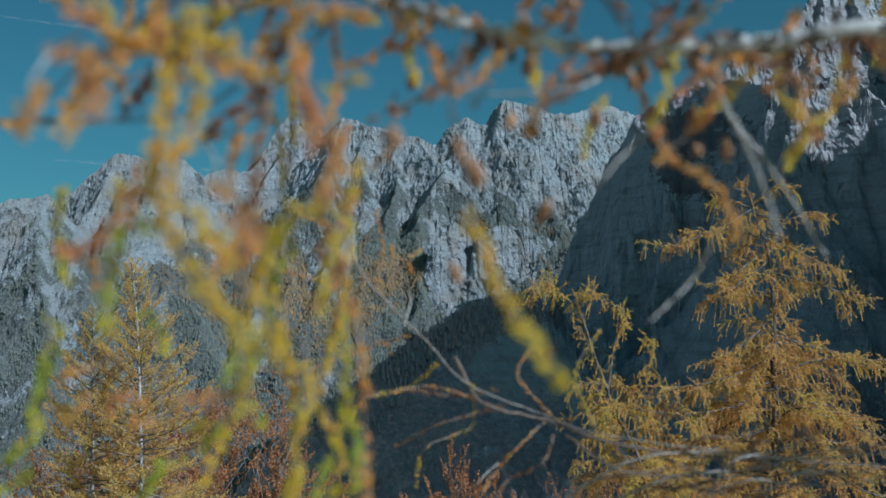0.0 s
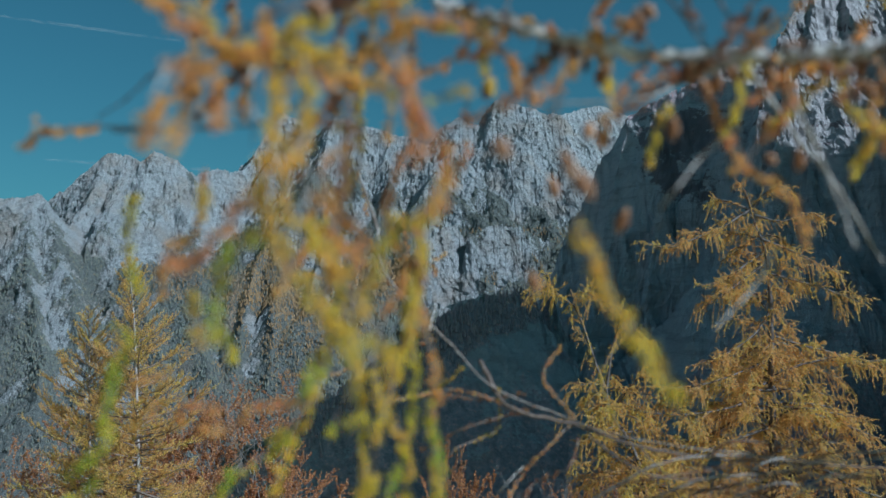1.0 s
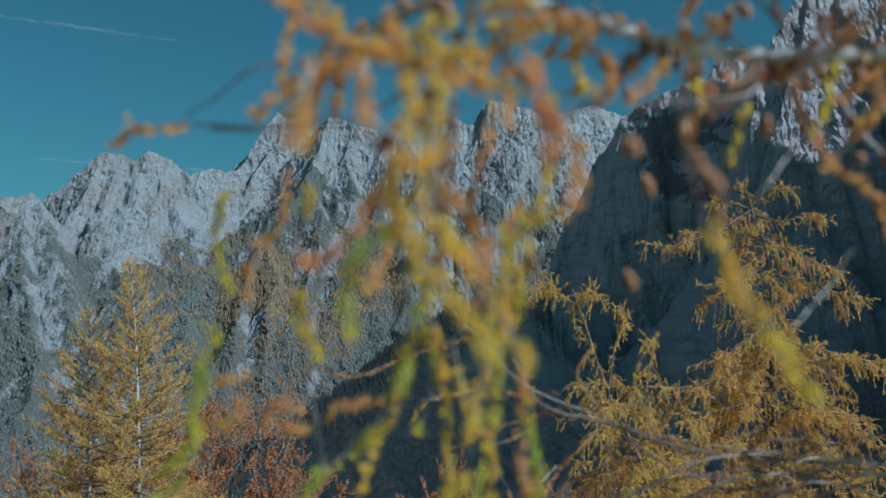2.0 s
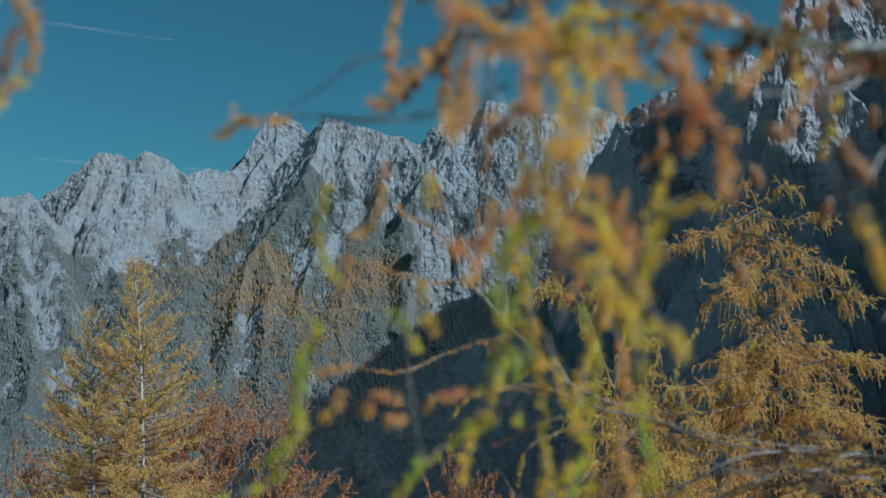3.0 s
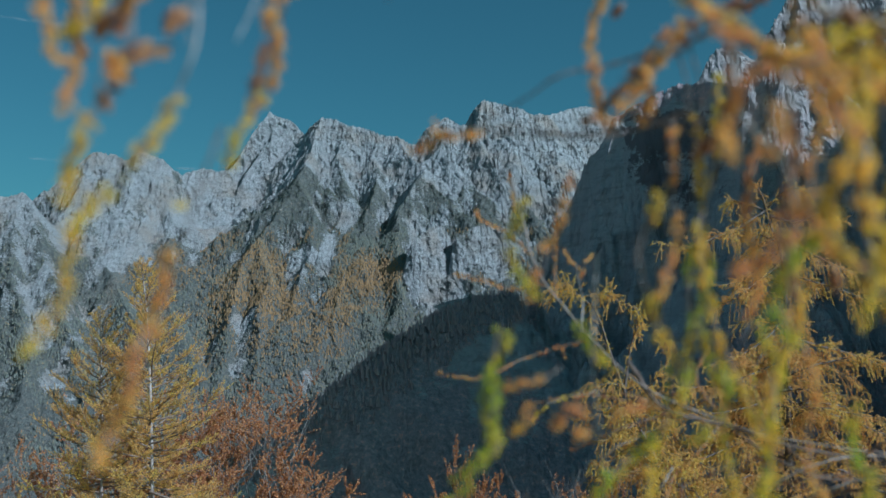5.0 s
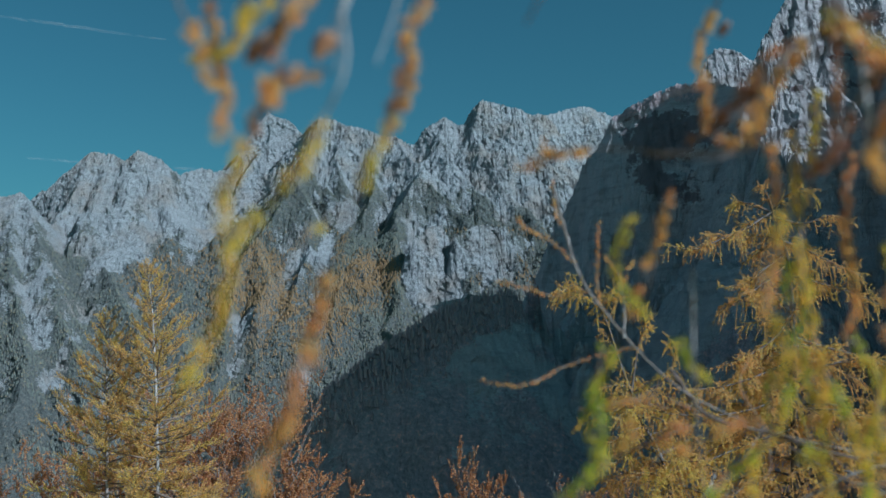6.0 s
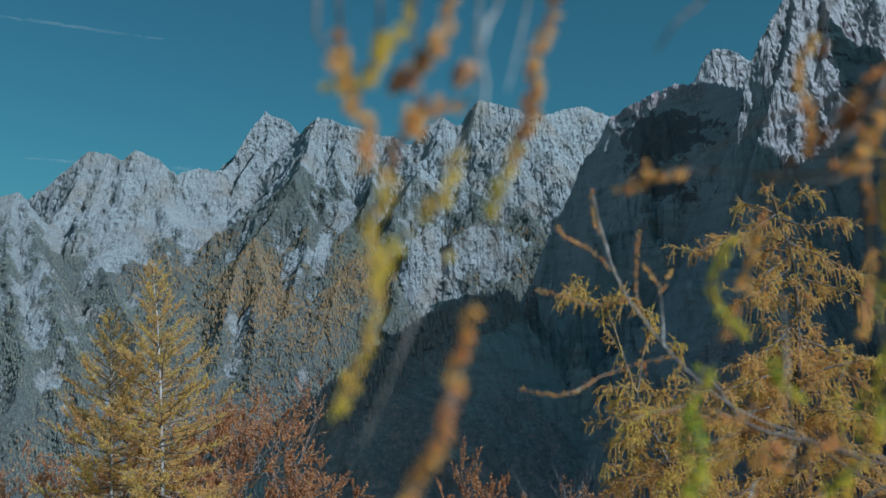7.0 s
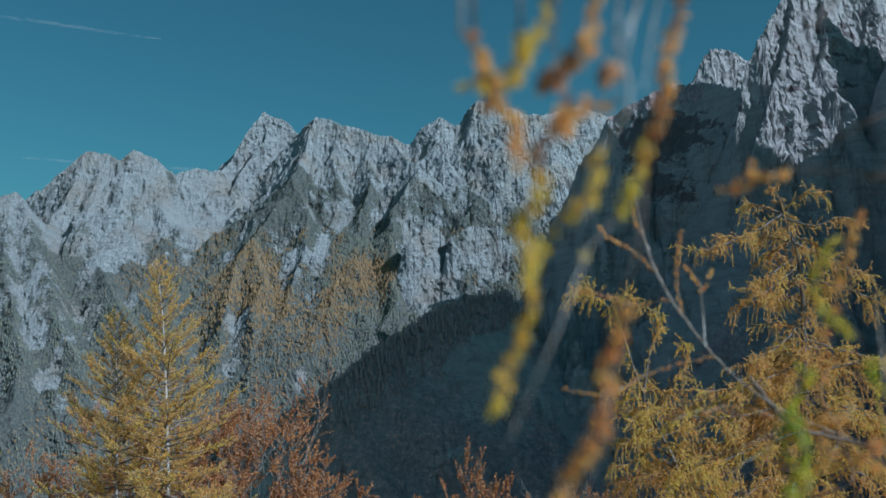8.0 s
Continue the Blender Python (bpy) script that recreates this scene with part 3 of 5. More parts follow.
# ---- plants: helpers ----
class Pile:
    """Gathers tubes and small faces for one mesh."""

    def __init__(self):
        self.verts, self.tris, self.count = [], [], 0

    def add(self, verts, tris):
        self.verts.append(np.asarray(verts, float).reshape(-1, 3))
        self.tris.append(np.asarray(tris, int).reshape(-1, 3) + self.count)
        self.count += len(self.verts[-1])

    def tube(self, pts, radii, sides=6, lumps=0.0):
        """A limb: a tapered, slightly knotty tube along pts."""
        pts = np.asarray(pts, float)
        way = np.gradient(pts, axis=0)
        way /= np.linalg.norm(way, axis=1)[:, None] + 1e-9
        ref = np.array([0.31, 0.2, 0.93]) if abs(way[0][2]) < 0.8 else np.array([0.9, 0.4, 0.1])
        u = np.cross(way, ref)
        u /= np.linalg.norm(u, axis=1)[:, None] + 1e-9
        v = np.cross(way, u)
        a = np.linspace(0, 2 * math.pi, sides, endpoint=False)
        r = np.asarray(radii, float)[:, None] * (1 + lumps * np.random.uniform(-1, 1, (len(pts), sides)))
        ring = pts[:, None] + r[..., None] * (np.cos(a)[None, :, None] * u[:, None] + np.sin(a)[None, :, None] * v[:, None])
        n = len(pts)
        verts = np.concatenate([ring.reshape(-1, 3), pts[-1:] + way[-1:] * float(radii[-1])])
        i = np.arange((n - 1) * sides).reshape(n - 1, sides)
        j = np.roll(i, -1, 1)
        tris = np.concatenate([np.stack([i, j, j + sides], -1).reshape(-1, 3), np.stack([i, j + sides, i + sides], -1).reshape(-1, 3)])
        last = (n - 1) * sides + np.arange(sides)
        cap = np.stack([last, np.roll(last, -1), np.full(sides, n * sides)], -1)
        self.add(verts, np.concatenate([tris, cap]))

    def blades(self, roots, ways, length, width):
        """Thin pointed blades, each a bent pair of triangles, from roots along ways."""
        roots, ways = np.asarray(roots, float), np.asarray(ways, float)
        n = len(roots)
        if not n:
            return
        ways = ways / (np.linalg.norm(ways, axis=1)[:, None] + 1e-9)
        side = np.cross(ways, np.random.normal(size=(n, 3)))
        side /= np.linalg.norm(side, axis=1)[:, None] + 1e-9
        length = np.broadcast_to(length, (n,))[:, None]
        half = np.broadcast_to(width, (n,))[:, None] * 0.5
        mid = roots + ways * length * 0.45
        bend = np.cross(ways, side) * length * 0.06
        verts = np.stack([roots, mid + side * half + bend, roots + ways * length, mid - side * half - bend], 1)
        idx = np.arange(n)[:, None, None] * 4
        self.add(verts.reshape(-1, 3), (idx + np.array([[0, 1, 2], [0, 2, 3]])[None]).reshape(-1, 3))

    def slivers(self, roots, ways, length, width):
        """Needles too far off to show more than a point: one narrow triangle each."""
        n = len(roots)
        ways = ways / (np.linalg.norm(ways, axis=1)[:, None] + 1e-9)
        side = np.cross(ways, np.random.normal(size=(n, 3)))
        side *= 0.5 * width / (np.linalg.norm(side, axis=1)[:, None] + 1e-9)
        verts = np.stack([roots - side, roots + side, roots + ways * np.reshape(length, (-1, 1))], 1)
        self.add(verts.reshape(-1, 3), np.arange(3 * n).reshape(-1, 3))

    def make(self, name, mat, parent=None, label="", smooth=True):
        ob = raw_mesh(name, np.concatenate(self.verts), np.concatenate(self.tris), mat, smooth)
        if parent is not None:
            ob.parent = parent
        return tagged(ob, label) if label else ob


def curve_points(pts, n):
    """A smooth line through a few given points."""
    pts = np.asarray(pts, float)
    if len(pts) == 2:
        return pts[0] + np.linspace(0, 1, n)[:, None] * (pts[1] - pts[0])
    ext = np.concatenate([[2 * pts[0] - pts[1]], pts, [2 * pts[-1] - pts[-2]]])
    out = []
    for u in np.linspace(0, len(pts) - 1 - 1e-6, n):
        k = int(u)
        t = u - k
        a, b, c, d = ext[k:k + 4]
        out.append(0.5 * (2 * b + (c - a) * t + (2 * a - 5 * b + 4 * c - d) * t * t + (3 * b - a - 3 * c + d) * t ** 3))
    return np.array(out)


def bark(name, base, light, scale):
    m, n, l, b = material(name)
    a = noise_node(n, l, scale, 7, 0.7, stretch=(1, 1, 0.35))
    c = noise_node(n, l, scale * 5, 4, 0.7)
    col = ramp_node(n, l, a, (0.38, base), (0.5, tuple((p + q) / 2 for p, q in zip(base, light))), (0.62, light))
    l.new(mix_node(n, l, ramp_node(n, l, c, (0.45, grey(0.0)), (0.7, grey(0.6))), col, tuple(q * 0.5 for q in base)), b.inputs["Base Color"])
    b.inputs["Roughness"].default_value = 0.85
    bump_node(n, l, b, c, 0.5, 0.1 / scale)
    return m


BARK_PALE = bark("pale_larch_bark", (0.22, 0.18, 0.16), (0.56, 0.53, 0.50), 16)
BARK_DARK = bark("dark_larch_bark", (0.06, 0.045, 0.038), (0.24, 0.21, 0.20), 14)
TWIG_BARK = bark("larch_twig_bark", (0.13, 0.085, 0.06), (0.36, 0.30, 0.26), 40)
BEECH_BARK = bark("grey_beech_bark", (0.13, 0.11, 0.10), (0.40, 0.38, 0.36), 18)
NEEDLE_GOLD = island_tone("golden_needles", (0.0, (0.80, 0.52, 0.17)), (0.45, (0.95, 0.67, 0.20)), (0.8, (0.94, 0.60, 0.21)), (1.0, (0.88, 0.47, 0.21)), rough=0.6, back=0.5, fresh=(0.93, 0.73, 0.16))
NEEDLE_RUST = island_tone("rusty_needles", (0.0, (0.80, 0.50, 0.18)), (0.45, (0.96, 0.66, 0.23)), (0.8, (0.95, 0.60, 0.23)), (1.0, (0.88, 0.46, 0.21)), rough=0.6, back=0.5, fresh=(0.93, 0.73, 0.19))
LEAF_RUST = island_tone("rusty_beech_leaves", (0.0, (0.30, 0.13, 0.065)), (0.5, (0.50, 0.225, 0.10)), (0.85, (0.66, 0.32, 0.13)), (1.0, (0.80, 0.48, 0.20)), rough=0.55, back=0.3)


def needle_shoot(pile, pts, gap, per, length, width, spread=0.9):
    """Tufts of needles all along a shoot."""
    pts = np.asarray(pts, float)
    seg = np.linalg.norm(np.diff(pts, axis=0), axis=1)
    arc = np.concatenate([[0], np.cumsum(seg)])
    n = max(2, int(arc[-1] / gap))
    at = (np.arange(n) + np.random.uniform(0.1, 0.9, n)) / n * arc[-1]
    where = np.stack([np.interp(at, arc, pts[:, k]) for k in range(3)], -1)
    way = np.stack([np.interp(at, arc, np.gradient(pts[:, k])) for k in range(3)], -1)
    way /= np.linalg.norm(way, axis=1)[:, None] + 1e-9
    roots, ways = np.repeat(where, per, 0), np.repeat(way, per, 0)
    ways = ways * np.random.uniform(0.1, 1.0, (len(ways), 1)) + np.random.normal(scale=spread, size=ways.shape)
    pile.slivers(roots, ways, length * np.random.uniform(0.6, 1.2, len(roots)), width)


def along(pts, u):
    """The place and heading at a share u of the way along a line."""
    t = np.linspace(0, 1, len(pts))
    p = np.array([np.interp(u, t, pts[:, k]) for k in range(3)])
    d = np.array([np.interp(min(u + 0.06, 1), t, pts[:, k]) - np.interp(max(u - 0.06, 0), t, pts[:, k]) for k in range(3)])
    return p, d / (np.linalg.norm(d) + 1e-9)


def dress(limb, leaf, pts, habit, rng, first=0.08):
    """Side shoots with needles along a branch; habit 1: short, upswept and feathery, -1: longer, arching over and hanging."""
    length = float(np.linalg.norm(np.diff(pts, axis=0), axis=1).sum())
    count = int(length * (19 if habit > 0 else 25)) + 3
    for i in range(count):
        u = first + (1 - first) * (i + rng.random()) / count
        p, d = along(pts, u)
        side = np.cross(d, (0, 0, 1))
        side /= np.linalg.norm(side) + 1e-9
        s = 1 if i % 2 else -1
        q = np.linspace(0, 1, 4)[:, None]
        if habit > 0:
            size = rng.uniform(0.06, 0.27) * (1.25 - 0.7 * u) * min(1.0, 0.35 + 0.6 * length)
            w = d * rng.uniform(0.3, 1.0) + side * s * rng.uniform(0.1, 1.0) + np.array([0, 0, rng.uniform(-0.6, 0.95)])
            bow = np.array([0, 0, rng.uniform(0.0, 0.4)])
            gap, per, wide = 0.0195, 4, 0.0135
        else:
            size = rng.uniform(0.07, 0.31) * (1.15 - 0.4 * u)
            w = d * rng.uniform(0.0, 0.9) + side * s * rng.uniform(0.1, 0.9) + np.array([0, 0, rng.uniform(-0.8, 0.9)])
            bow = np.array([0, 0, rng.uniform(-1.3, 0.2)])
            gap, per, wide = 0.0165, 4, 0.0130
        w /= np.linalg.norm(w)
        shoot = p + w * size * q + bow * size * q ** 2
        if size > 0.09:
            limb.tube(shoot, 0.0045 - 0.003 * q[:, 0], 3)
        needle_shoot(leaf, shoot, gap, per, 0.027, wide)
        if size > 0.15 and rng.random() < 0.7:
            v = np.array([rng.gauss(0, 0.6), rng.gauss(0, 0.6), rng.gauss(-0.5, 0.5) if habit < 0 else rng.gauss(0.3, 0.4)])
            twig = shoot[2] + v / np.linalg.norm(v) * (0.4 * size) * np.linspace(0, 1, 3)[:, None]
            needle_shoot(leaf, twig, gap, per, 0.027, wide)
    needle_shoot(leaf, pts[len(pts) // 2:], 0.02, 3, 0.028, 0.009)


def larch_branch(tree, foot, way, length, radius, habit, needles, wood, rng):
    """One branch of a larch; habit 1: nearly straight with an upturned end, -1: crooked, with hanging shoots."""
    n = 10
    t = np.linspace(0, 1, n)
    way = np.asarray(way, float) / np.linalg.norm(way)
    side = np.cross(way, (0, 0, 1))
    side /= np.linalg.norm(side) + 1e-9
    pts = np.asarray(foot) + way * (length * t)[:, None]
    if habit > 0:
        pts[:, 2] += length * (-0.03 * np.sin(t * 3) + rng.uniform(0.0, 0.24) * t ** 2.2)
        wander = 0.010
    else:
        pts[:, 2] += length * (0.10 * np.sin(t * 3.1) - 0.06 * t ** 2 + rng.uniform(-0.05, 0.08) * np.sin(t * 7))
        wander = 0.028
    pts += side * (length * (0.05 if habit > 0 else 0.10) * np.sin(t * 3 + rng.uniform(0, 6)))[:, None]
    pts += np.array([rng.uniform(-1, 1) for _ in range(3 * n)]).reshape(n, 3) * length * wander * t[:, None]
    return grown_branch(tree, pts, radius, habit, needles, wood, rng)


def grown_branch(tree, pts, radius, habit, needles, wood, rng):
    limb, leaf = Pile(), Pile()
    limb.tube(pts, radius * (1 - 0.8 * np.linspace(0, 1, len(pts))), 5, 0.12)
    dress(limb, leaf, pts, habit, rng, 0.22 if habit > 0 else 0.12)
    # forks that carry on sideways from the branch
    length = float(np.linalg.norm(np.diff(pts, axis=0), axis=1).sum())
    for k in range(int(length * (3.2 if habit > 0 else 2.6))):
        u = rng.uniform(0.2, 0.9)
        p, d = along(pts, u)
        side = np.cross(d, (0, 0, 1)) * (1 if k % 2 else -1)
        if habit > 0:
            w = d * 1.0 + side * rng.uniform(0.3, 0.9) + np.array([0, 0, rng.uniform(-0.1, 0.45)])
            reach, droop = min(0.6, length * rng.uniform(0.18, 0.40)) * (1.3 - 0.7 * u), 0.25
        else:
            w = d * 0.6 + side * rng.uniform(0.4, 1.0) + np.array([0, 0, rng.uniform(-0.35, 0.35)])
            reach, droop = length * rng.uniform(0.14, 0.30), rng.uniform(-0.4, 0.1)
        q = np.linspace(0, 1, 5)[:, None]
        fork = p + w / np.linalg.norm(w) * reach * q + np.array([0, 0, droop]) * reach * q ** 2
        limb.tube(fork, 0.35 * radius * (1 - 0.7 * q[:, 0]), 4)
        dress(limb, leaf, fork, habit, rng)
    ob = limb.make("branch", TWIG_BARK if habit > 0 else wood, tree)
    leaf.make("needles", needles, ob)
    return ob


def larch(label, trunk, radius, branches, habit, needles, wood, seed, limbs=()):
    """A larch: a tapered trunk along the given points and whorls of branches (height up the trunk from 0 to 1, heading, length, rise)."""
    rng = random.Random(seed)
    np.random.seed(seed)
    tree = tagged(new("larch_tree"), label, "tree", "larches on the slope")
    line = curve_points(trunk, 90)
    arc = np.concatenate([[0], np.cumsum(np.linalg.norm(np.diff(line, axis=0), axis=1))])
    line = np.stack([np.interp(np.linspace(0, arc[-1], 26), arc, line[:, k]) for k in range(3)], -1)
    t = np.linspace(0, 1, 26)
    wood_pile = Pile()
    wood_pile.tube(line + np.random.normal(scale=radius * 0.08, size=line.shape) * (1 - t)[:, None], radius * (1 - t) ** 0.85 + 0.008, 9, 0.10)
    wood_pile.make("trunk", wood, tree)
    if habit > 0:
        leader = Pile()
        needle_shoot(leader, line[-3:], 0.016, 7, 0.035, 0.010)
        leader.make("leader", needles, tree)
    for up, heading, length, rise in branches:
        foot = [np.interp(up, t, line[:, k]) for k in range(3)]
        a = radians(heading)
        larch_branch(tree, foot, (math.sin(a), math.cos(a), rise), length, 0.008 + 0.010 * length, habit, needles, wood, rng)
    for pts in limbs:
        grown_branch(tree, curve_points(pts, 10), 0.030, habit, needles, wood, rng)
    return tree


def whorls(rng, count, lowest, longest, shape, rise_low, rise_top):
    out = []
    for i in range(count):
        up = lowest + (0.985 - lowest) * (i + rng.random() * 0.8) / count
        rel = (1 - up) / (1 - lowest)
        out.append((up, (i * 137.5 + rng.uniform(-25, 25)) % 360, (0.09 + longest * rel ** shape) * rng.uniform(0.6, 1.22), rise_low + (rise_top - rise_low) * (1 - rel) ** 1.5 + rng.uniform(-0.22, 0.22)))
    return out


def foot_at(x, y):
    return (x, y, float(ground_z(x, y)) - 0.25)


# ---- the slope's trees ----
rng = random.Random(5)
larch(
    "slim golden larch with a pale straight trunk on the slope",
    [foot_at(-6.33, 20.3), (-6.40, 20.3, -3.1), (-6.60, 20.3, 0.25), (-6.72, 20.3, 1.3), (-6.82, 20.3, 2.0)], 0.058,
    whorls(rng, 116, 0.36, 2.0, 0.84, -0.05, 1.15), 1, NEEDLE_GOLD, BARK_PALE, 21)
larch(
    "slender golden larch close behind its taller neighbour",
    [foot_at(-7.68, 21.0), (-7.70, 21.0, -3.2), (-7.80, 21.0, -0.6), (-7.87, 21.0, 0.95)], 0.045,
    whorls(rng, 94, 0.36, 1.9, 0.82, 0.0, 1.15), 1, NEEDLE_GOLD, BARK_PALE, 22)
larch(
    "small golden larch low on the slope",
    [foot_at(-11.4, 22.5), (-11.4, 22.5, -4.4), (-11.45, 22.5, -2.0)], 0.07,
    whorls(rng, 46, 0.25, 1.7, 0.8, 0.15, 0.9), 1, NEEDLE_GOLD, BARK_PALE, 23)

# the old drooping larch: the limbs that stand out, then the fill lower down and on its far side
OLD_LIMBS = (
    [(6.13, 18.3, 2.74), (5.52, 18.1, 2.37), (4.88, 17.9, 2.1), (4.35, 17.8, 1.91), (3.77, 17.7, 2.03)],
    [(6.25, 18.3, 2.2), (5.98, 18.6, 1.97), (5.67, 18.9, 1.74)],
    [(6.3, 18.3, 1.86), (5.82, 18.1, 1.54), (5.44, 18.0, 1.28), (4.91, 17.9, 1.19)],
    [(6.34, 18.3, 1.64), (5.85, 18.2, 1.29), (5.32, 18.0, 0.95), (4.83, 17.9, 0.67)],
    [(6.44, 18.3, 0.74), (6.07, 18.0, 0.32), (5.43, 17.8, -0.09), (4.63, 17.7, -0.35)],
    [(6.32, 18.3, 2.14), (6.78, 18.2, 1.93), (7.18, 18.1, 1.7), (7.74, 18.0, 1.43)],
    [(6.19, 18.3, 2.62), (6.65, 18.1, 2.46), (7.12, 18.0, 2.62), (7.35, 17.9, 2.53)],
    [(6.42, 18.3, 1.47), (7.07, 18.4, 1.31), (7.68, 18.5, 1.15), (8.41, 18.6, 0.87)],
    [(6.46, 18.3, 0.24), (6.99, 18.1, 0.04), (7.5, 18.0, -0.09), (8.21, 17.9, -0.36)],
    [(6.13, 18.3, 2.74), (6.03, 18.2, 2.98), (5.91, 18.1, 3.13), (5.76, 18.0, 3.23)],
    [(6.13, 18.3, 2.74), (6.37, 18.2, 3.02), (6.62, 18.1, 3.14), (6.8, 18.0, 3.07)],
    [(6.13, 18.3, 2.71), (5.72, 18.3, 2.88), (5.48, 18.4, 2.93), (5.36, 18.5, 2.88)],
    [(6.44, 18.3, -0.2), (5.71, 18.0, -0.47), (4.72, 17.7, -0.72), (3.7, 17.5, -0.71)],
    [(6.42, 18.3, -0.75), (5.54, 17.9, -1.11), (4.24, 17.6, -1.24), (2.9, 17.3, -1.01)],
    [(6.39, 18.3, -1.52), (5.3, 17.9, -1.8), (4.11, 17.6, -2.18), (2.87, 17.3, -2.34)],
    [(6.41, 18.3, -1.08), (7.05, 18.1, -1.23), (7.71, 17.9, -1.48), (8.52, 17.8, -1.8)],
)
YOUNG_LIMBS = (
    [(3.08, 17.6, -0.82), (2.86, 17.5, -0.29), (2.54, 17.4, 0.65), (2.2, 17.3, 0.96), (1.77, 17.2, 1.25)],
    [(3.08, 17.6, -0.72), (3.18, 17.5, 0.02), (3.36, 17.5, 0.66), (2.96, 17.4, 0.86), (2.52, 17.3, 1.07)],
    [(3.13, 17.6, -1.13), (3.59, 17.5, -0.61), (3.87, 17.5, -0.19), (3.69, 17.4, 0.13)],
)
rng = random.Random(9)
fill = []
for k in range(48):
    up = 0.36 + 0.33 * (k + rng.random()) / 48
    near_side = 0.45 if 125 < (k * 137.5) % 360 < 235 else 1.0
    fill.append((up, (k * 137.5) % 360, near_side * rng.uniform(1.4, 3.0) * (1.3 - 0.8 * up), rng.uniform(-0.3, 0.15)))
for k in range(30):
    heading = (k * 137.5 + 30) % 360
    near_side = 0.4 if 120 < heading < 240 else 1.0
    fill.append((0.66 + 0.34 * k / 30, heading, near_side * rng.uniform(0.4, 1.2) * (1.4 - 0.6 * k / 30), rng.uniform(-0.3, 0.35 + 0.4 * k / 30)))
larch(
    "old drooping larch with rusty gold needles and dark trunk",
    [foot_at(6.35, 18.3), (6.40, 18.3, -2.8), (6.43, 18.3, -0.53), (6.45, 18.3, 1.13), (6.39, 18.3, 1.92), (6.25, 18.3, 2.26), (6.13, 18.3, 2.77)], 0.14,
    fill, -1, NEEDLE_RUST, BARK_DARK, 24, OLD_LIMBS)
larch(
    "young drooping larch in front of the rock wall",
    [foot_at(3.75, 17.6), (3.75, 17.6, -2.6), (3.13, 17.6, -1.13), (3.08, 17.6, -0.72), (3.18, 17.5, 0.02)], 0.06,
    [(0.42 + 0.5 * k / 30, (k * 137.5) % 360, 1.6 - 0.025 * k, -0.1) for k in range(30)], -1, NEEDLE_GOLD, BARK_DARK, 25, YOUNG_LIMBS)


def leafy_shrub(name, label, base, stems, height, width, leaves, seed, leaf_mat=None, category="shrub", leaf_size=0.042, spread=0.55, wood=None):
    """A many-stemmed bush: forking grey stems, each a part of its own, with dry leaves on their twigs."""
    rng = random.Random(seed)
    np.random.seed(seed)
    bush = tagged(new(name), label, category)
    base = np.asarray(base, float)
    for s in range(stems):
        limb, leaf = Pile(), Pile()
        roots, ways = [], []

        def fork(p, d, length, r, depth):
            q = np.linspace(0, 1, 5)[:, None]
            bow = np.array([rng.uniform(-0.3, 0.3), rng.uniform(-0.3, 0.3), 0.12])
            pts = p + d * length * q + bow * length * q ** 2
            limb.tube(pts, r * (1 - 0.45 * q[:, 0]), 5 if depth > 1 else 3, 0.1)
            end = pts[-1]
            if depth == 0:
                for _ in range(leaves):
                    u = rng.random()
                    roots.append(pts[0] + (end - pts[0]) * u)
                    ways.append([rng.gauss(0, 1), rng.gauss(0, 1), rng.gauss(-0.2, 0.8)])
                return
            for k in range(3 if depth > 1 else 4):
                f = rng.uniform(0.45, 1.0)
                nd = d + np.array([rng.gauss(0, spread), rng.gauss(0, spread), rng.gauss(0.08, 0.3)])
                fork(pts[0] + (end - pts[0]) * f + bow * length * f * f * 0.5, nd / np.linalg.norm(nd), length * rng.uniform(0.45, 0.72), r * 0.55, depth - 1)

        a = 2 * math.pi * (s + rng.random() * 0.6) / stems
        lean = width * rng.uniform(0.3, 1.0)
        d = np.array([math.cos(a) * lean, math.sin(a) * lean * 0.7, height])
        d /= np.linalg.norm(d)
        fork(base + np.array([math.cos(a), math.sin(a), 0]) * 0.25, d, height * 0.40, 0.010 + 0.0022 * height, 4)
        ob = limb.make("stem", wood or BEECH_BARK, bush)
        if roots:
            leaf.blades(roots, ways, leaf_size * np.random.uniform(0.7, 1.2, len(roots)), leaf_size * 0.62)
            leaf.make("leaves", leaf_mat or LEAF_RUST, ob)
    return bush


leafy_shrub("beech_shrub", "rusty brown beech with pale twisted branches", foot_at(-5.45, 23.5), 10, 7.4, 1.5, 46, 44, leaf_size=0.046, spread=0.5)
leafy_shrub("beech_shrub", "low rusty beech at the foot of the larches", foot_at(-4.75, 24.0), 12, 5.4, 1.2, 46, 43, leaf_size=0.046, spread=0.5)
leafy_shrub("beech_shrub", "rusty brown undergrowth behind the slim larches", foot_at(-9.3, 23.5), 9, 6.9, 2.4, 34, 33, leaf_size=0.05)
leafy_shrub("rowan_bush", "thin upright bush with few rusty leaves", foot_at(1.25, 26.0), 4, 5.5, 0.4, 40, 34, leaf_size=0.045, spread=0.26, wood=BARK_DARK)
leafy_shrub("bare_bush", "bare grey bush on the slope", foot_at(2.8, 27.0), 3, 5.8, 0.6, 1, 35, leaf_size=0.03, spread=0.22)
leafy_shrub("rowan_bush", "low bush with scattered rusty leaves", foot_at(3.9, 25.0), 4, 5.4, 1.2, 22, 36, leaf_size=0.045, spread=0.3, wood=BARK_DARK)
leafy_shrub("beech_shrub", "brown beech scrub below the drooping larch", foot_at(6.6, 22.0), 5, 5.2, 2.6, 14, 37, leaf_size=0.055)


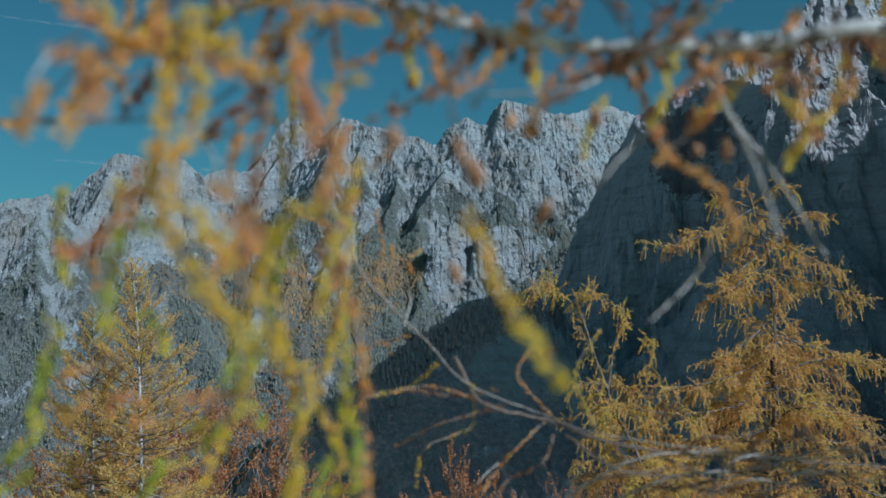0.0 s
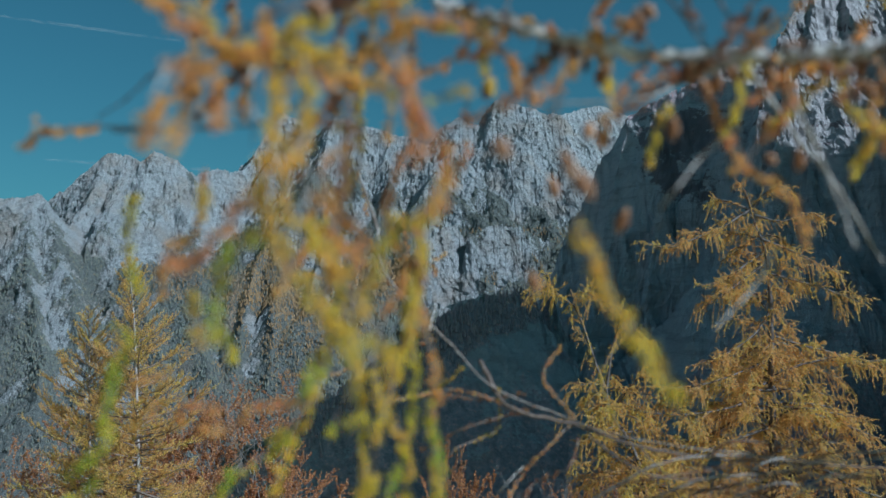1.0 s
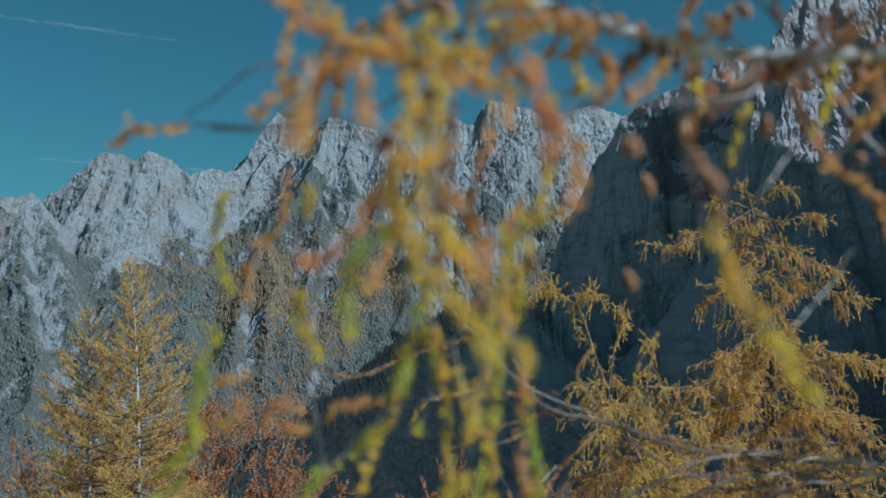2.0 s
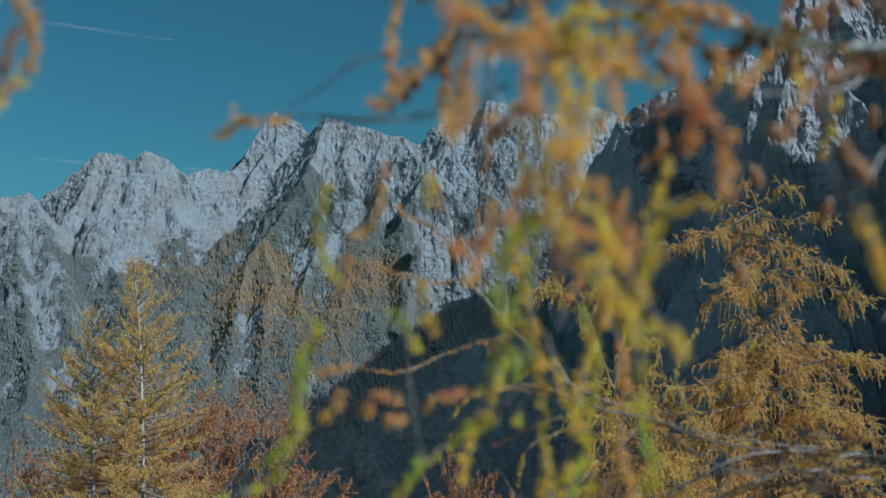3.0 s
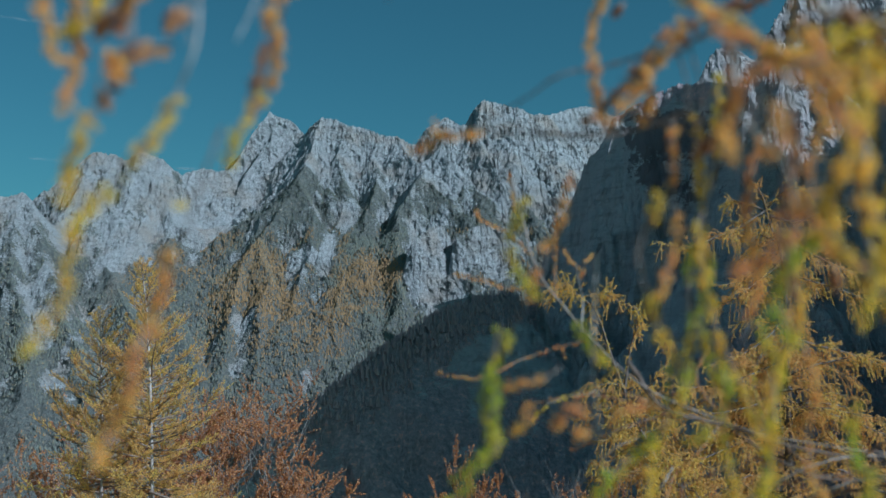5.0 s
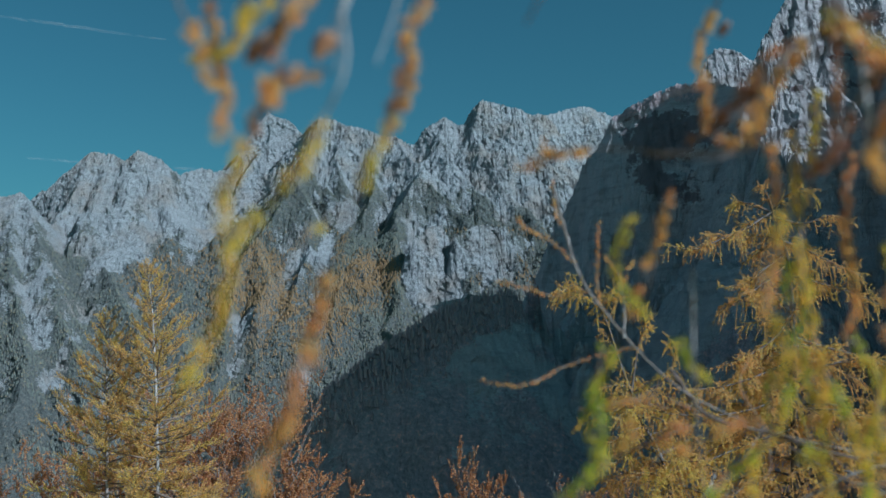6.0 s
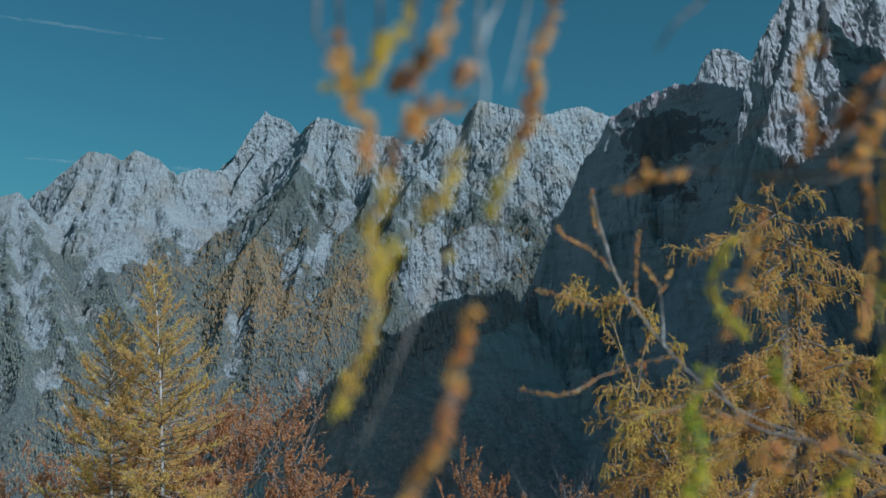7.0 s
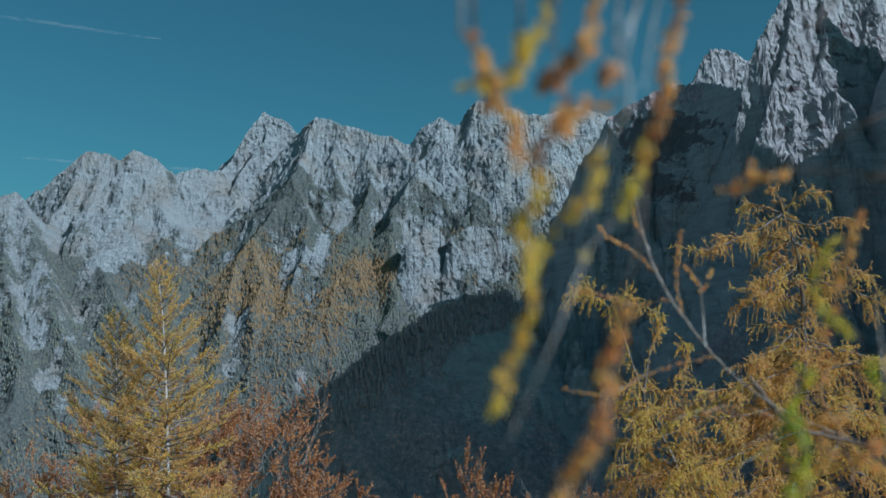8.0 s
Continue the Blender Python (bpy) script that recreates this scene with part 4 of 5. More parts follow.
# ---- the near larch: its bough and hanging twigs close to the camera ----
def fore_needles(name, one, two):
    """Needles that turn from one colour to another from tuft to tuft, and let the light through."""
    m, n, l, b = material(name)
    geo = n.new("ShaderNodeNewGeometry")
    patch = noise_node(n, l, 13.0, 3, 0.6)
    mixed = math_node(n, l, "ADD", patch, math_node(n, l, "MULTIPLY", math_node(n, l, "SUBTRACT", geo.outputs["Random Per Island"], 0.5), 0.16))
    col = mix_node(n, l, ramp_node(n, l, mixed, (0.38, grey(0.0)), (0.62, grey(1.0))), one, two)
    dry = ramp_node(n, l, noise_node(n, l, 45.0, 2, 0.5), (0.55, grey(0.0)), (0.8, grey(0.2)))
    col = mix_node(n, l, dry, col, (0.55, 0.30, 0.12))
    l.new(col, b.inputs["Base Color"])
    b.inputs["Roughness"].default_value = 0.55
    b.inputs["Specular IOR Level"].default_value = 0.25
    tr = n.new("ShaderNodeBsdfTranslucent")
    l.new(col, tr.inputs[0])
    mx = n.new("ShaderNodeMixShader")
    mx.inputs[0].default_value = 0.58
    l.new(b.outputs[0], mx.inputs[1])
    l.new(tr.outputs[0], mx.inputs[2])
    l.new(mx.outputs[0], n["Material Output"].inputs[0])
    return m


TONES = {
    "gold": fore_needles("gold_larch_needles", (0.91, 0.77, 0.09), (0.95, 0.66, 0.14)),
    "green": fore_needles("green_larch_needles", (0.56, 0.68, 0.07), (0.88, 0.72, 0.09)),
    "rust": fore_needles("rust_larch_needles", (0.88, 0.46, 0.20), (0.94, 0.62, 0.17)),
    "brown": fore_needles("brown_larch_needles", (0.34, 0.15, 0.09), (0.62, 0.33, 0.14)),
}
BARKS = {
    "pale": bark("pale_twig_bark", (0.30, 0.25, 0.22), (0.62, 0.58, 0.54), 60),
    "dark": bark("dark_twig_bark", (0.09, 0.06, 0.045), (0.24, 0.18, 0.15), 60),
    "twig": bark("brown_grey_twig_bark", (0.20, 0.14, 0.11), (0.48, 0.43, 0.40), 50),
    "bough": bark("lichened_bough_bark", (0.20, 0.16, 0.14), (0.80, 0.78, 0.75), 22),
}
CONE_SCALE = island_tone("cone_scales", (0.0, (0.40, 0.20, 0.11)), (0.6, (0.56, 0.30, 0.16)), (1.0, (0.68, 0.40, 0.21)), rough=0.7)

near_larch = tagged(new("larch_tree"), "near larch with hanging twigs of golden needles and cones", "tree")
np.random.seed(77)
twig_rng = random.Random(77)


UPPER_BOUGH = curve_points([(2.85, 2.2, 1.2), (1.9, 1.4, 1.05), (0.4, 1.05, 0.80), (-1.3, 1.0, 0.62)], 80)


def hung(pile, top, radius):
    """The stem by which a hanging twig grows from the bough above it."""
    top = np.asarray(top, float)
    if top[2] < 0.40 * top[1]:
        return
    root = UPPER_BOUGH[np.argmin(np.linalg.norm(UPPER_BOUGH - top, axis=1))]
    mid = 0.5 * (root + top) + np.array([0.01, 0.0, 0.02])
    pile.tube(curve_points([root, mid, top], 9), np.linspace(1.5 * radius, radius, 9), 6, 0.1)


def bare_twig(pts, radius, tone):
    """A leafless twig with small knobs, thinner towards its tip."""
    n = 8 * len(pts)
    line = curve_points(pts, n)
    t = np.linspace(0, 1, n)
    thick = radius * (1 - 0.6 * t) if tone != "bough" else radius * (0.6 + 0.4 * t)
    knobs = 1 + 0.35 * (np.random.rand(n) > 0.75)
    pile = Pile()
    pile.tube(line + np.random.normal(scale=radius * 0.25, size=line.shape), thick * knobs, 10 if radius > 0.006 else 6, 0.12)
    hung(pile, line[0], radius)
    return pile.make("bough" if tone == "bough" else "twig", BARKS[tone], near_larch)


def needled_twig(pts, radius, tone):
    """A hanging twig with tufts of needles on its knobs and a few short side shoots."""
    n = 7 * len(pts)
    line = curve_points(pts, n)
    length = float(np.linalg.norm(np.diff(line, axis=0), axis=1).sum())
    t = np.linspace(0, 1, n)
    wood, leaf = Pile(), Pile()
    line = line + np.random.normal(scale=0.0012, size=line.shape)
    wood.tube(line, radius * (1 - 0.55 * t) * (1 + 0.4 * (np.random.rand(n) > 0.7)), 6, 0.15)
    far_off = 1.4 if pts[0][1] > 3 else 1.0
    size = (0.0105 + 2.0 * radius) * far_off if far_off == 1 else 0.0125
    tufts(leaf, line, 0.0060 * far_off, 0.84 * size, {"gold": 0.25, "green": 0.3, "rust": 0.22, "brown": 0.38}[tone])
    for _ in range(int(length * 2.4 / far_off)):
        k = twig_rng.randrange(2, n - 1)
        d = line[k] - line[k - 1]
        d = d / (np.linalg.norm(d) + 1e-9) * 0.6 + np.array([twig_rng.gauss(0, 0.7), twig_rng.gauss(0, 0.6), twig_rng.gauss(-0.25, 0.5)])
        d /= np.linalg.norm(d)
        reach = twig_rng.uniform(0.015, 0.06) * far_off
        q = np.linspace(0, 1, 4)[:, None]
        side = line[k] + d * reach * q + np.array([0, 0, -0.35]) * reach * q ** 2
        wood.tube(side, radius * 0.5 * (1 - 0.5 * q[:, 0]), 4)
        tufts(leaf, side, 0.008 * far_off, size * 0.9)
    hung(wood, line[0], radius)
    ob = wood.make("twig", TWIG_BARK, near_larch)
    leaf.make("needles", TONES[tone], ob)
    return ob


def tufts(pile, line, gap, size, bare=0.2):
    """Rosettes of needles on short spurs."""
    seg = np.linalg.norm(np.diff(line, axis=0), axis=1)
    arc = np.concatenate([[0], np.cumsum(seg)])
    n = max(1, int(arc[-1] / gap))
    at = (np.arange(n) + np.random.rand(n)) / n * arc[-1]
    # some stretches of the twig have already shed their needles
    full = np.interp(at, np.linspace(0, arc[-1], max(3, int(arc[-1] / 0.035))), np.random.rand(max(3, int(arc[-1] / 0.035))))
    at = at[(full > bare) | (np.random.rand(n) < 0.12)]
    where = np.stack([np.interp(at, arc, line[:, k]) for k in range(3)], -1)
    axis = np.random.normal(size=where.shape) + np.array([0, 0, -0.35])
    axis /= np.linalg.norm(axis, axis=1)[:, None] + 1e-9
    per = 19
    ways = np.repeat(axis, per, 0) * 0.8 + np.random.normal(scale=0.55, size=(len(where) * per, 3))
    pile.blades(np.repeat(where + axis * 0.003, per, 0), ways, size * np.random.uniform(0.6, 1.15, len(ways)), 0.0022 * size / 0.0135)


def cone_mesh():
    """A larch cone: rings of overlapping rounded scales on a core, hanging from its tip at the origin."""
    pile = Pile()
    rows = 8
    for r in range(rows):
        f = r / (rows - 1)
        wide = 0.0095 * math.sin(0.35 + 2.3 * f) ** 0.8
        for k in range(8):
            a = 2 * math.pi * (k + 0.5 * (r % 2)) / 8
            c, s = math.cos(a), math.sin(a)
            z = -0.003 - 0.026 * f
            out = np.array([c, s, 0])
            tan = np.array([-s, c, 0])
            root = out * wide * 0.35 + np.array([0, 0, z])
            tip = out * (wide + 0.0015) + np.array([0, 0, z + 0.0055])
            mid = out * wide * 0.85 + np.array([0, 0, z + 0.0012])
            w = 0.0042
            back = out * -0.0008 + np.array([0, 0, 0.0016])
            v = [root, mid + tan * w, tip, mid - tan * w, mid + back]
            pile.add(v, [(0, 1, 2), (0, 2, 3), (1, 4, 2), (2, 4, 3), (0, 4, 1), (0, 3, 4)])
    pile.tube([(0, 0, 0.008), (0, 0, -0.004), (0, 0, -0.018), (0, 0, -0.030)], (0.0015, 0.005, 0.0065, 0.003), 8)
    ob = pile.make("cone", CONE_SCALE, near_larch)
    return ob


first_cone = None


def larch_cone(place):
    global first_cone
    turn = Euler((twig_rng.gauss(0, 0.35), twig_rng.gauss(0, 0.35), twig_rng.uniform(0, 6)))
    if first_cone is None:
        first_cone = cone_mesh()
        ob = first_cone
    else:
        ob = new("cone", first_cone.data)
        ob.parent = near_larch
    ob.matrix_local = Matrix.LocRotScale(Vector(place) + Vector((0, 0, 0.015)), turn, Vector.Fill(3, twig_rng.uniform(0.72, 1.0)))


# trunk, and the upper boughs that the twigs hang from
def near_trunk():
    pile = Pile()
    line = curve_points([foot_at(2.9, 2.2), (2.9, 2.2, 0.2), (2.85, 2.2, 2.2), (2.8, 2.2, 4.5)], 24)
    pile.tube(line, np.linspace(0.17, 0.06, 24), 12, 0.08)
    pile.make("trunk", BARK_DARK, near_larch)
    for a, b, c, d, r in (
        ((2.87, 2.2, 0.75), (2.2, 1.8, 0.72), (1.6, 1.5, 0.66), (1.05, 1.37, 0.57), 0.026),
        ((2.85, 2.2, 1.2), (1.9, 1.4, 1.05), (0.4, 1.05, 0.80), (-1.3, 1.0, 0.62), 0.024),
        ((2.9, 2.3, -0.25), (2.7, 2.8, -0.30), (2.4, 3.2, -0.35), (2.05, 3.42, -0.42), 0.020),
    ):
        limb = Pile()
        pts = curve_points([a, b, c, d], 22)
        limb.tube(pts, np.linspace(r, r * 0.4, 22), 8, 0.1)
        limb.make("bough", BARKS["bough"], near_larch)


near_trunk()


def near_crown():
    """The near larch's other branches, above and away from the view."""
    crown_rng = random.Random(41)
    for k in range(3):
        z = 1.5 + 2.9 * k / 3
        a = radians(-25 + (k * 47) % 110)
        larch_branch(near_larch, (2.85, 2.2, z), (math.sin(a), math.cos(a), 0.15), 2.0 - 0.15 * k, 0.02, -1, NEEDLE_GOLD, BARK_DARK, crown_rng)


near_crown()


needled_twig([(-1.035, 1.018, 0.505), (-1.053, 1.042, 0.455), (-1.077, 1.005, 0.402), (-1.104, 1.030, 0.384), (-1.147, 1.055, 0.377)], 0.0020, "gold")
needled_twig([(-0.997, 0.958, 0.487), (-1.006, 0.982, 0.433), (-1.022, 0.947, 0.384), (-1.043, 0.970, 0.369), (-1.059, 0.993, 0.351)], 0.0022, "rust")
bare_twig([(-0.931, 0.988, 0.500), (-0.951, 1.012, 0.458), (-0.973, 0.976, 0.394), (-0.979, 1.000, 0.344)], 0.0020, "pale")
bare_twig([(-0.950, 1.024, 0.462), (-0.972, 0.988, 0.417), (-0.986, 1.012, 0.395)], 0.0014, "pale")
bare_twig([(-0.899, 1.067, 0.527), (-0.914, 1.093, 0.460), (-0.937, 1.054, 0.369)], 0.0018, "pale")
needled_twig([(-0.862, 1.087, 0.543), (-0.879, 1.113, 0.475), (-0.903, 1.074, 0.412), (-0.898, 1.100, 0.378), (-0.911, 1.126, 0.329)], 0.0024, "rust")
needled_twig([(-0.911, 1.126, 0.329), (-0.940, 1.087, 0.272), (-0.965, 1.113, 0.222), (-1.007, 1.074, 0.183)], 0.0016, "gold")
needled_twig([(-0.867, 1.126, 0.523), (-0.885, 1.087, 0.451), (-0.898, 1.113, 0.410), (-0.910, 1.074, 0.344), (-0.928, 1.100, 0.295)], 0.0022, "brown")
needled_twig([(-1.132, 1.075, 0.441), (-1.119, 1.037, 0.373), (-1.116, 1.063, 0.348)], 0.0022, "rust")
bare_twig([(-0.974, 1.024, 0.422), (-0.968, 0.988, 0.344), (-0.999, 1.012, 0.281), (-1.020, 0.976, 0.210)], 0.0018, "pale")
needled_twig([(-1.046, 1.024, 0.421), (-1.037, 0.988, 0.343), (-1.058, 1.012, 0.300)], 0.0018, "brown")
needled_twig([(-0.997, 1.024, 0.297), (-1.013, 0.988, 0.238), (-1.057, 1.012, 0.193), (-1.082, 0.976, 0.156)], 0.0018, "gold")
needled_twig([(-0.982, 0.958, 0.333), (-1.022, 0.982, 0.333), (-1.051, 0.947, 0.300), (-1.066, 0.970, 0.275)], 0.0016, "rust")
needled_twig([(-1.067, 0.983, 0.277), (-1.074, 0.948, 0.229), (-1.093, 0.972, 0.203), (-1.084, 0.937, 0.164)], 0.0018, "gold")
needled_twig([(-1.086, 0.993, 0.169), (-1.081, 0.958, 0.120), (-1.098, 0.982, 0.068), (-1.119, 0.947, 0.006)], 0.0014, "gold")
needled_twig([(-1.052, 0.983, 0.308), (-1.043, 0.948, 0.318), (-1.035, 0.972, 0.299)], 0.0014, "rust")
bare_twig([(-0.945, 1.024, 0.261), (-0.962, 0.988, 0.181), (-0.981, 1.012, 0.122)], 0.0016, "dark")
needled_twig([(-0.984, 0.958, 0.120), (-0.995, 0.982, 0.062), (-1.010, 0.947, 0.006), (-1.018, 0.970, -0.024), (-1.039, 0.993, -0.061), (-1.053, 0.958, -0.100)], 0.0024, "rust")
bare_twig([(-1.008, 1.044, 0.181), (-1.051, 1.008, 0.085), (-1.100, 1.032, -0.030)], 0.0015, "pale")
bare_twig([(-0.679, 1.037, 0.517), (-0.705, 1.063, 0.483), (-0.747, 1.025, 0.443), (-0.764, 1.050, 0.418)], 0.0026, "dark")
needled_twig([(-1.151, 0.993, 0.420), (-1.106, 0.958, 0.332), (-1.095, 0.982, 0.309), (-1.091, 0.947, 0.257)], 0.0020, "rust")
needled_twig([(-1.085, 1.024, 0.434), (-1.085, 0.988, 0.374), (-1.126, 1.012, 0.357)], 0.0020, "gold")
bare_twig([(-0.171, 0.988, 0.442), (-0.229, 1.012, 0.413), (-0.286, 0.976, 0.373), (-0.339, 1.000, 0.356), (-0.385, 1.024, 0.348)], 0.0040, "dark")
needled_twig([(-0.439, 0.958, 0.391), (-0.390, 0.982, 0.356), (-0.321, 0.947, 0.317), (-0.260, 0.970, 0.306), (-0.201, 0.993, 0.291)], 0.0030, "rust")
needled_twig([(-0.329, 0.983, 0.329), (-0.280, 0.948, 0.309), (-0.242, 0.972, 0.322), (-0.220, 0.937, 0.317)], 0.0024, "gold")
needled_twig([(-0.276, 0.939, 0.336), (-0.282, 0.961, 0.300), (-0.282, 0.927, 0.243), (-0.298, 0.950, 0.178), (-0.287, 0.973, 0.128), (-0.258, 0.939, 0.084), (-0.225, 0.961, 0.042)], 0.0030, "gold")
needled_twig([(-0.263, 0.973, 0.087), (-0.240, 0.939, 0.056), (-0.208, 0.961, 0.016)], 0.0020, "gold")
needled_twig([(-0.290, 0.993, 0.130), (-0.325, 0.958, 0.120), (-0.352, 0.982, 0.069), (-0.337, 0.947, 0.022)], 0.0020, "green")
needled_twig([(-0.306, 0.993, 0.185), (-0.337, 0.958, 0.138), (-0.383, 0.982, 0.099), (-0.397, 0.947, 0.108)], 0.0018, "rust")
needled_twig([(-0.273, 0.968, 0.421), (-0.301, 0.992, 0.379), (-0.300, 0.956, 0.323), (-0.285, 0.980, 0.287)], 0.0022, "rust")
bare_twig([(-0.340, 0.850, 0.291), (-0.372, 0.870, 0.281), (-0.378, 0.839, 0.243), (-0.390, 0.860, 0.218)], 0.0026, "pale")
needled_twig([(-0.378, 0.881, 0.283), (-0.332, 0.850, 0.272), (-0.325, 0.870, 0.246), (-0.323, 0.839, 0.211)], 0.0016, "rust")
needled_twig([(-0.390, 0.881, 0.254), (-0.387, 0.850, 0.216), (-0.396, 0.870, 0.201)], 0.0022, "rust")
needled_twig([(-0.170, 0.958, 0.405), (-0.161, 0.982, 0.351), (-0.148, 0.947, 0.266), (-0.132, 0.970, 0.236), (-0.143, 0.993, 0.210)], 0.0020, "rust")
needled_twig([(-0.149, 0.973, 0.273), (-0.116, 0.939, 0.223), (-0.107, 0.961, 0.198), (-0.121, 0.927, 0.146)], 0.0020, "rust")
needled_twig([(-0.103, 1.186, 0.241), (-0.133, 1.214, 0.172), (-0.143, 1.171, 0.109), (-0.157, 1.200, 0.046)], 0.0020, "gold")
needled_twig([(-0.144, 1.454, 0.203), (-0.155, 1.403, 0.060), (-0.182, 1.437, -0.025), (-0.202, 1.386, -0.114), (-0.226, 1.420, -0.224)], 0.0026, "gold")
needled_twig([(-0.148, 1.485, 0.080), (-0.121, 1.433, -0.025), (-0.121, 1.467, -0.147), (-0.109, 1.415, -0.240)], 0.0022, "rust")
needled_twig([(-0.168, 1.536, 0.055), (-0.152, 1.482, -0.026), (-0.162, 1.518, -0.117), (-0.199, 1.464, -0.231)], 0.0020, "green")
needled_twig([(-0.315, 1.536, 0.009), (-0.307, 1.482, -0.061), (-0.347, 1.518, -0.135), (-0.372, 1.464, -0.214)], 0.0020, "gold")
needled_twig([(-0.243, 1.536, 0.176), (-0.274, 1.482, 0.098), (-0.286, 1.518, 0.027), (-0.314, 1.464, -0.060)], 0.0018, "green")
bare_twig([(0.025, 1.024, 0.343), (0.010, 0.988, 0.265), (0.021, 1.012, 0.208), (0.033, 0.976, 0.135)], 0.0024, "dark")
needled_twig([(0.021, 0.939, 0.136), (0.048, 0.961, 0.086), (0.077, 0.927, 0.022), (0.123, 0.950, -0.037)], 0.0028, "gold")
needled_twig([(-0.121, 0.988, 0.154), (-0.165, 1.012, 0.145), (-0.186, 0.976, 0.099), (-0.200, 1.000, 0.046)], 0.0018, "gold")
needled_twig([(-0.239, 1.126, 0.258), (-0.261, 1.087, 0.182), (-0.243, 1.113, 0.138), (-0.206, 1.074, 0.114)], 0.0016, "rust")
needled_twig([(-0.265, 0.939, 0.344), (-0.255, 0.961, 0.253), (-0.272, 0.927, 0.169), (-0.243, 0.950, 0.120), (-0.189, 0.973, 0.039), (-0.167, 0.939, -0.008)], 0.0030, "gold")
needled_twig([(-0.445, 0.968, 0.397), (-0.378, 0.992, 0.378), (-0.349, 0.956, 0.322), (-0.289, 0.980, 0.340), (-0.222, 1.004, 0.380), (-0.150, 0.968, 0.387)], 0.0030, "gold")
needled_twig([(-0.335, 1.004, 0.337), (-0.374, 0.968, 0.304), (-0.393, 0.992, 0.267), (-0.397, 0.956, 0.215)], 0.0022, "rust")
needled_twig([(-0.273, 1.024, 0.354), (-0.213, 0.988, 0.305), (-0.133, 1.012, 0.286), (-0.089, 0.976, 0.289)], 0.0024, "gold")
needled_twig([(-0.248, 0.988, 0.179), (-0.203, 1.012, 0.139), (-0.209, 0.976, 0.093)], 0.0020, "rust")
needled_twig([(-0.213, 0.988, 0.305), (-0.168, 1.012, 0.358), (-0.147, 0.976, 0.365), (-0.084, 1.000, 0.367)], 0.0022, "rust")
needled_twig([(-0.235, 0.968, 0.122), (-0.215, 0.992, 0.064), (-0.204, 0.956, -0.008), (-0.203, 0.980, -0.079)], 0.0020, "gold")
needled_twig([(-0.220, 1.324, 0.530), (-0.317, 1.356, 0.498), (-0.370, 1.308, 0.447), (-0.419, 1.340, 0.406), (-0.478, 1.372, 0.350)], 0.0040, "brown")
bare_twig([(-0.369, 1.344, 0.457), (-0.453, 1.376, 0.439), (-0.518, 1.327, 0.414), (-0.578, 1.360, 0.381), (-0.633, 1.393, 0.359)], 0.0024, "dark")
bare_twig([(-0.302, 1.344, 0.382), (-0.385, 1.376, 0.347), (-0.517, 1.327, 0.326), (-0.620, 1.360, 0.338), (-0.701, 1.393, 0.334)], 0.0022, "dark")
needled_twig([(-0.624, 1.393, 0.346), (-0.691, 1.344, 0.323), (-0.735, 1.376, 0.310)], 0.0020, "rust")
needled_twig([(-0.684, 1.393, 0.337), (-0.708, 1.344, 0.338)], 0.0014, "rust")
needled_twig([(-0.452, 1.324, 0.537), (-0.468, 1.356, 0.489), (-0.476, 1.308, 0.412), (-0.464, 1.340, 0.367)], 0.0020, "rust")
needled_twig([(-0.361, 1.324, 0.486), (-0.385, 1.356, 0.446), (-0.395, 1.308, 0.371), (-0.402, 1.340, 0.347)], 0.0020, "rust")
needled_twig([(-0.219, 1.284, 0.456), (-0.256, 1.316, 0.391), (-0.309, 1.269, 0.312), (-0.331, 1.300, 0.295)], 0.0030, "brown")
needled_twig([(-0.244, 1.462, 0.455), (-0.248, 1.498, 0.296), (-0.291, 1.444, 0.178), (-0.250, 1.480, 0.020), (-0.235, 1.516, -0.124), (-0.232, 1.462, -0.257)], 0.0024, "gold")
needled_twig([(-0.314, 1.485, 0.386), (-0.332, 1.433, 0.283), (-0.321, 1.467, 0.198), (-0.361, 1.415, 0.088)], 0.0020, "rust")
needled_twig([(-0.269, 1.536, 0.189), (-0.298, 1.482, 0.091), (-0.250, 1.518, -0.016), (-0.285, 1.464, -0.120)], 0.0020, "green")
needled_twig([(-0.159, 1.536, 0.371), (-0.198, 1.482, 0.237), (-0.172, 1.518, 0.131), (-0.219, 1.464, 0.020)], 0.0020, "rust")
needled_twig([(-0.226, 1.536, 0.020), (-0.207, 1.482, -0.069), (-0.163, 1.518, -0.161), (-0.174, 1.464, -0.257)], 0.0020, "gold")
bare_twig([(-0.508, 1.485, 0.264), (-0.531, 1.433, 0.149), (-0.587, 1.467, 0.037)], 0.0014, "dark")
needled_twig([(-0.588, 1.433, 0.041), (-0.607, 1.467, -0.015), (-0.614, 1.415, -0.082), (-0.627, 1.450, -0.144), (-0.657, 1.485, -0.208), (-0.737, 1.433, -0.233)], 0.0016, "green")
needled_twig([(-0.506, 1.485, -0.016), (-0.545, 1.433, -0.032), (-0.600, 1.467, -0.043)], 0.0014, "rust")
needled_twig([(-0.466, 1.485, -0.082), (-0.498, 1.433, -0.076), (-0.521, 1.467, -0.113)], 0.0014, "rust")
needled_twig([(-0.555, 1.485, -0.077), (-0.565, 1.433, -0.100), (-0.583, 1.467, -0.111)], 0.0014, "rust")
bare_twig([(-0.434, 1.536, 0.169), (-0.452, 1.482, -0.016), (-0.427, 1.518, -0.195)], 0.0016, "pale")
needled_twig([(-0.474, 1.482, 0.055), (-0.450, 1.518, 0.020), (-0.437, 1.464, -0.007)], 0.0014, "green")
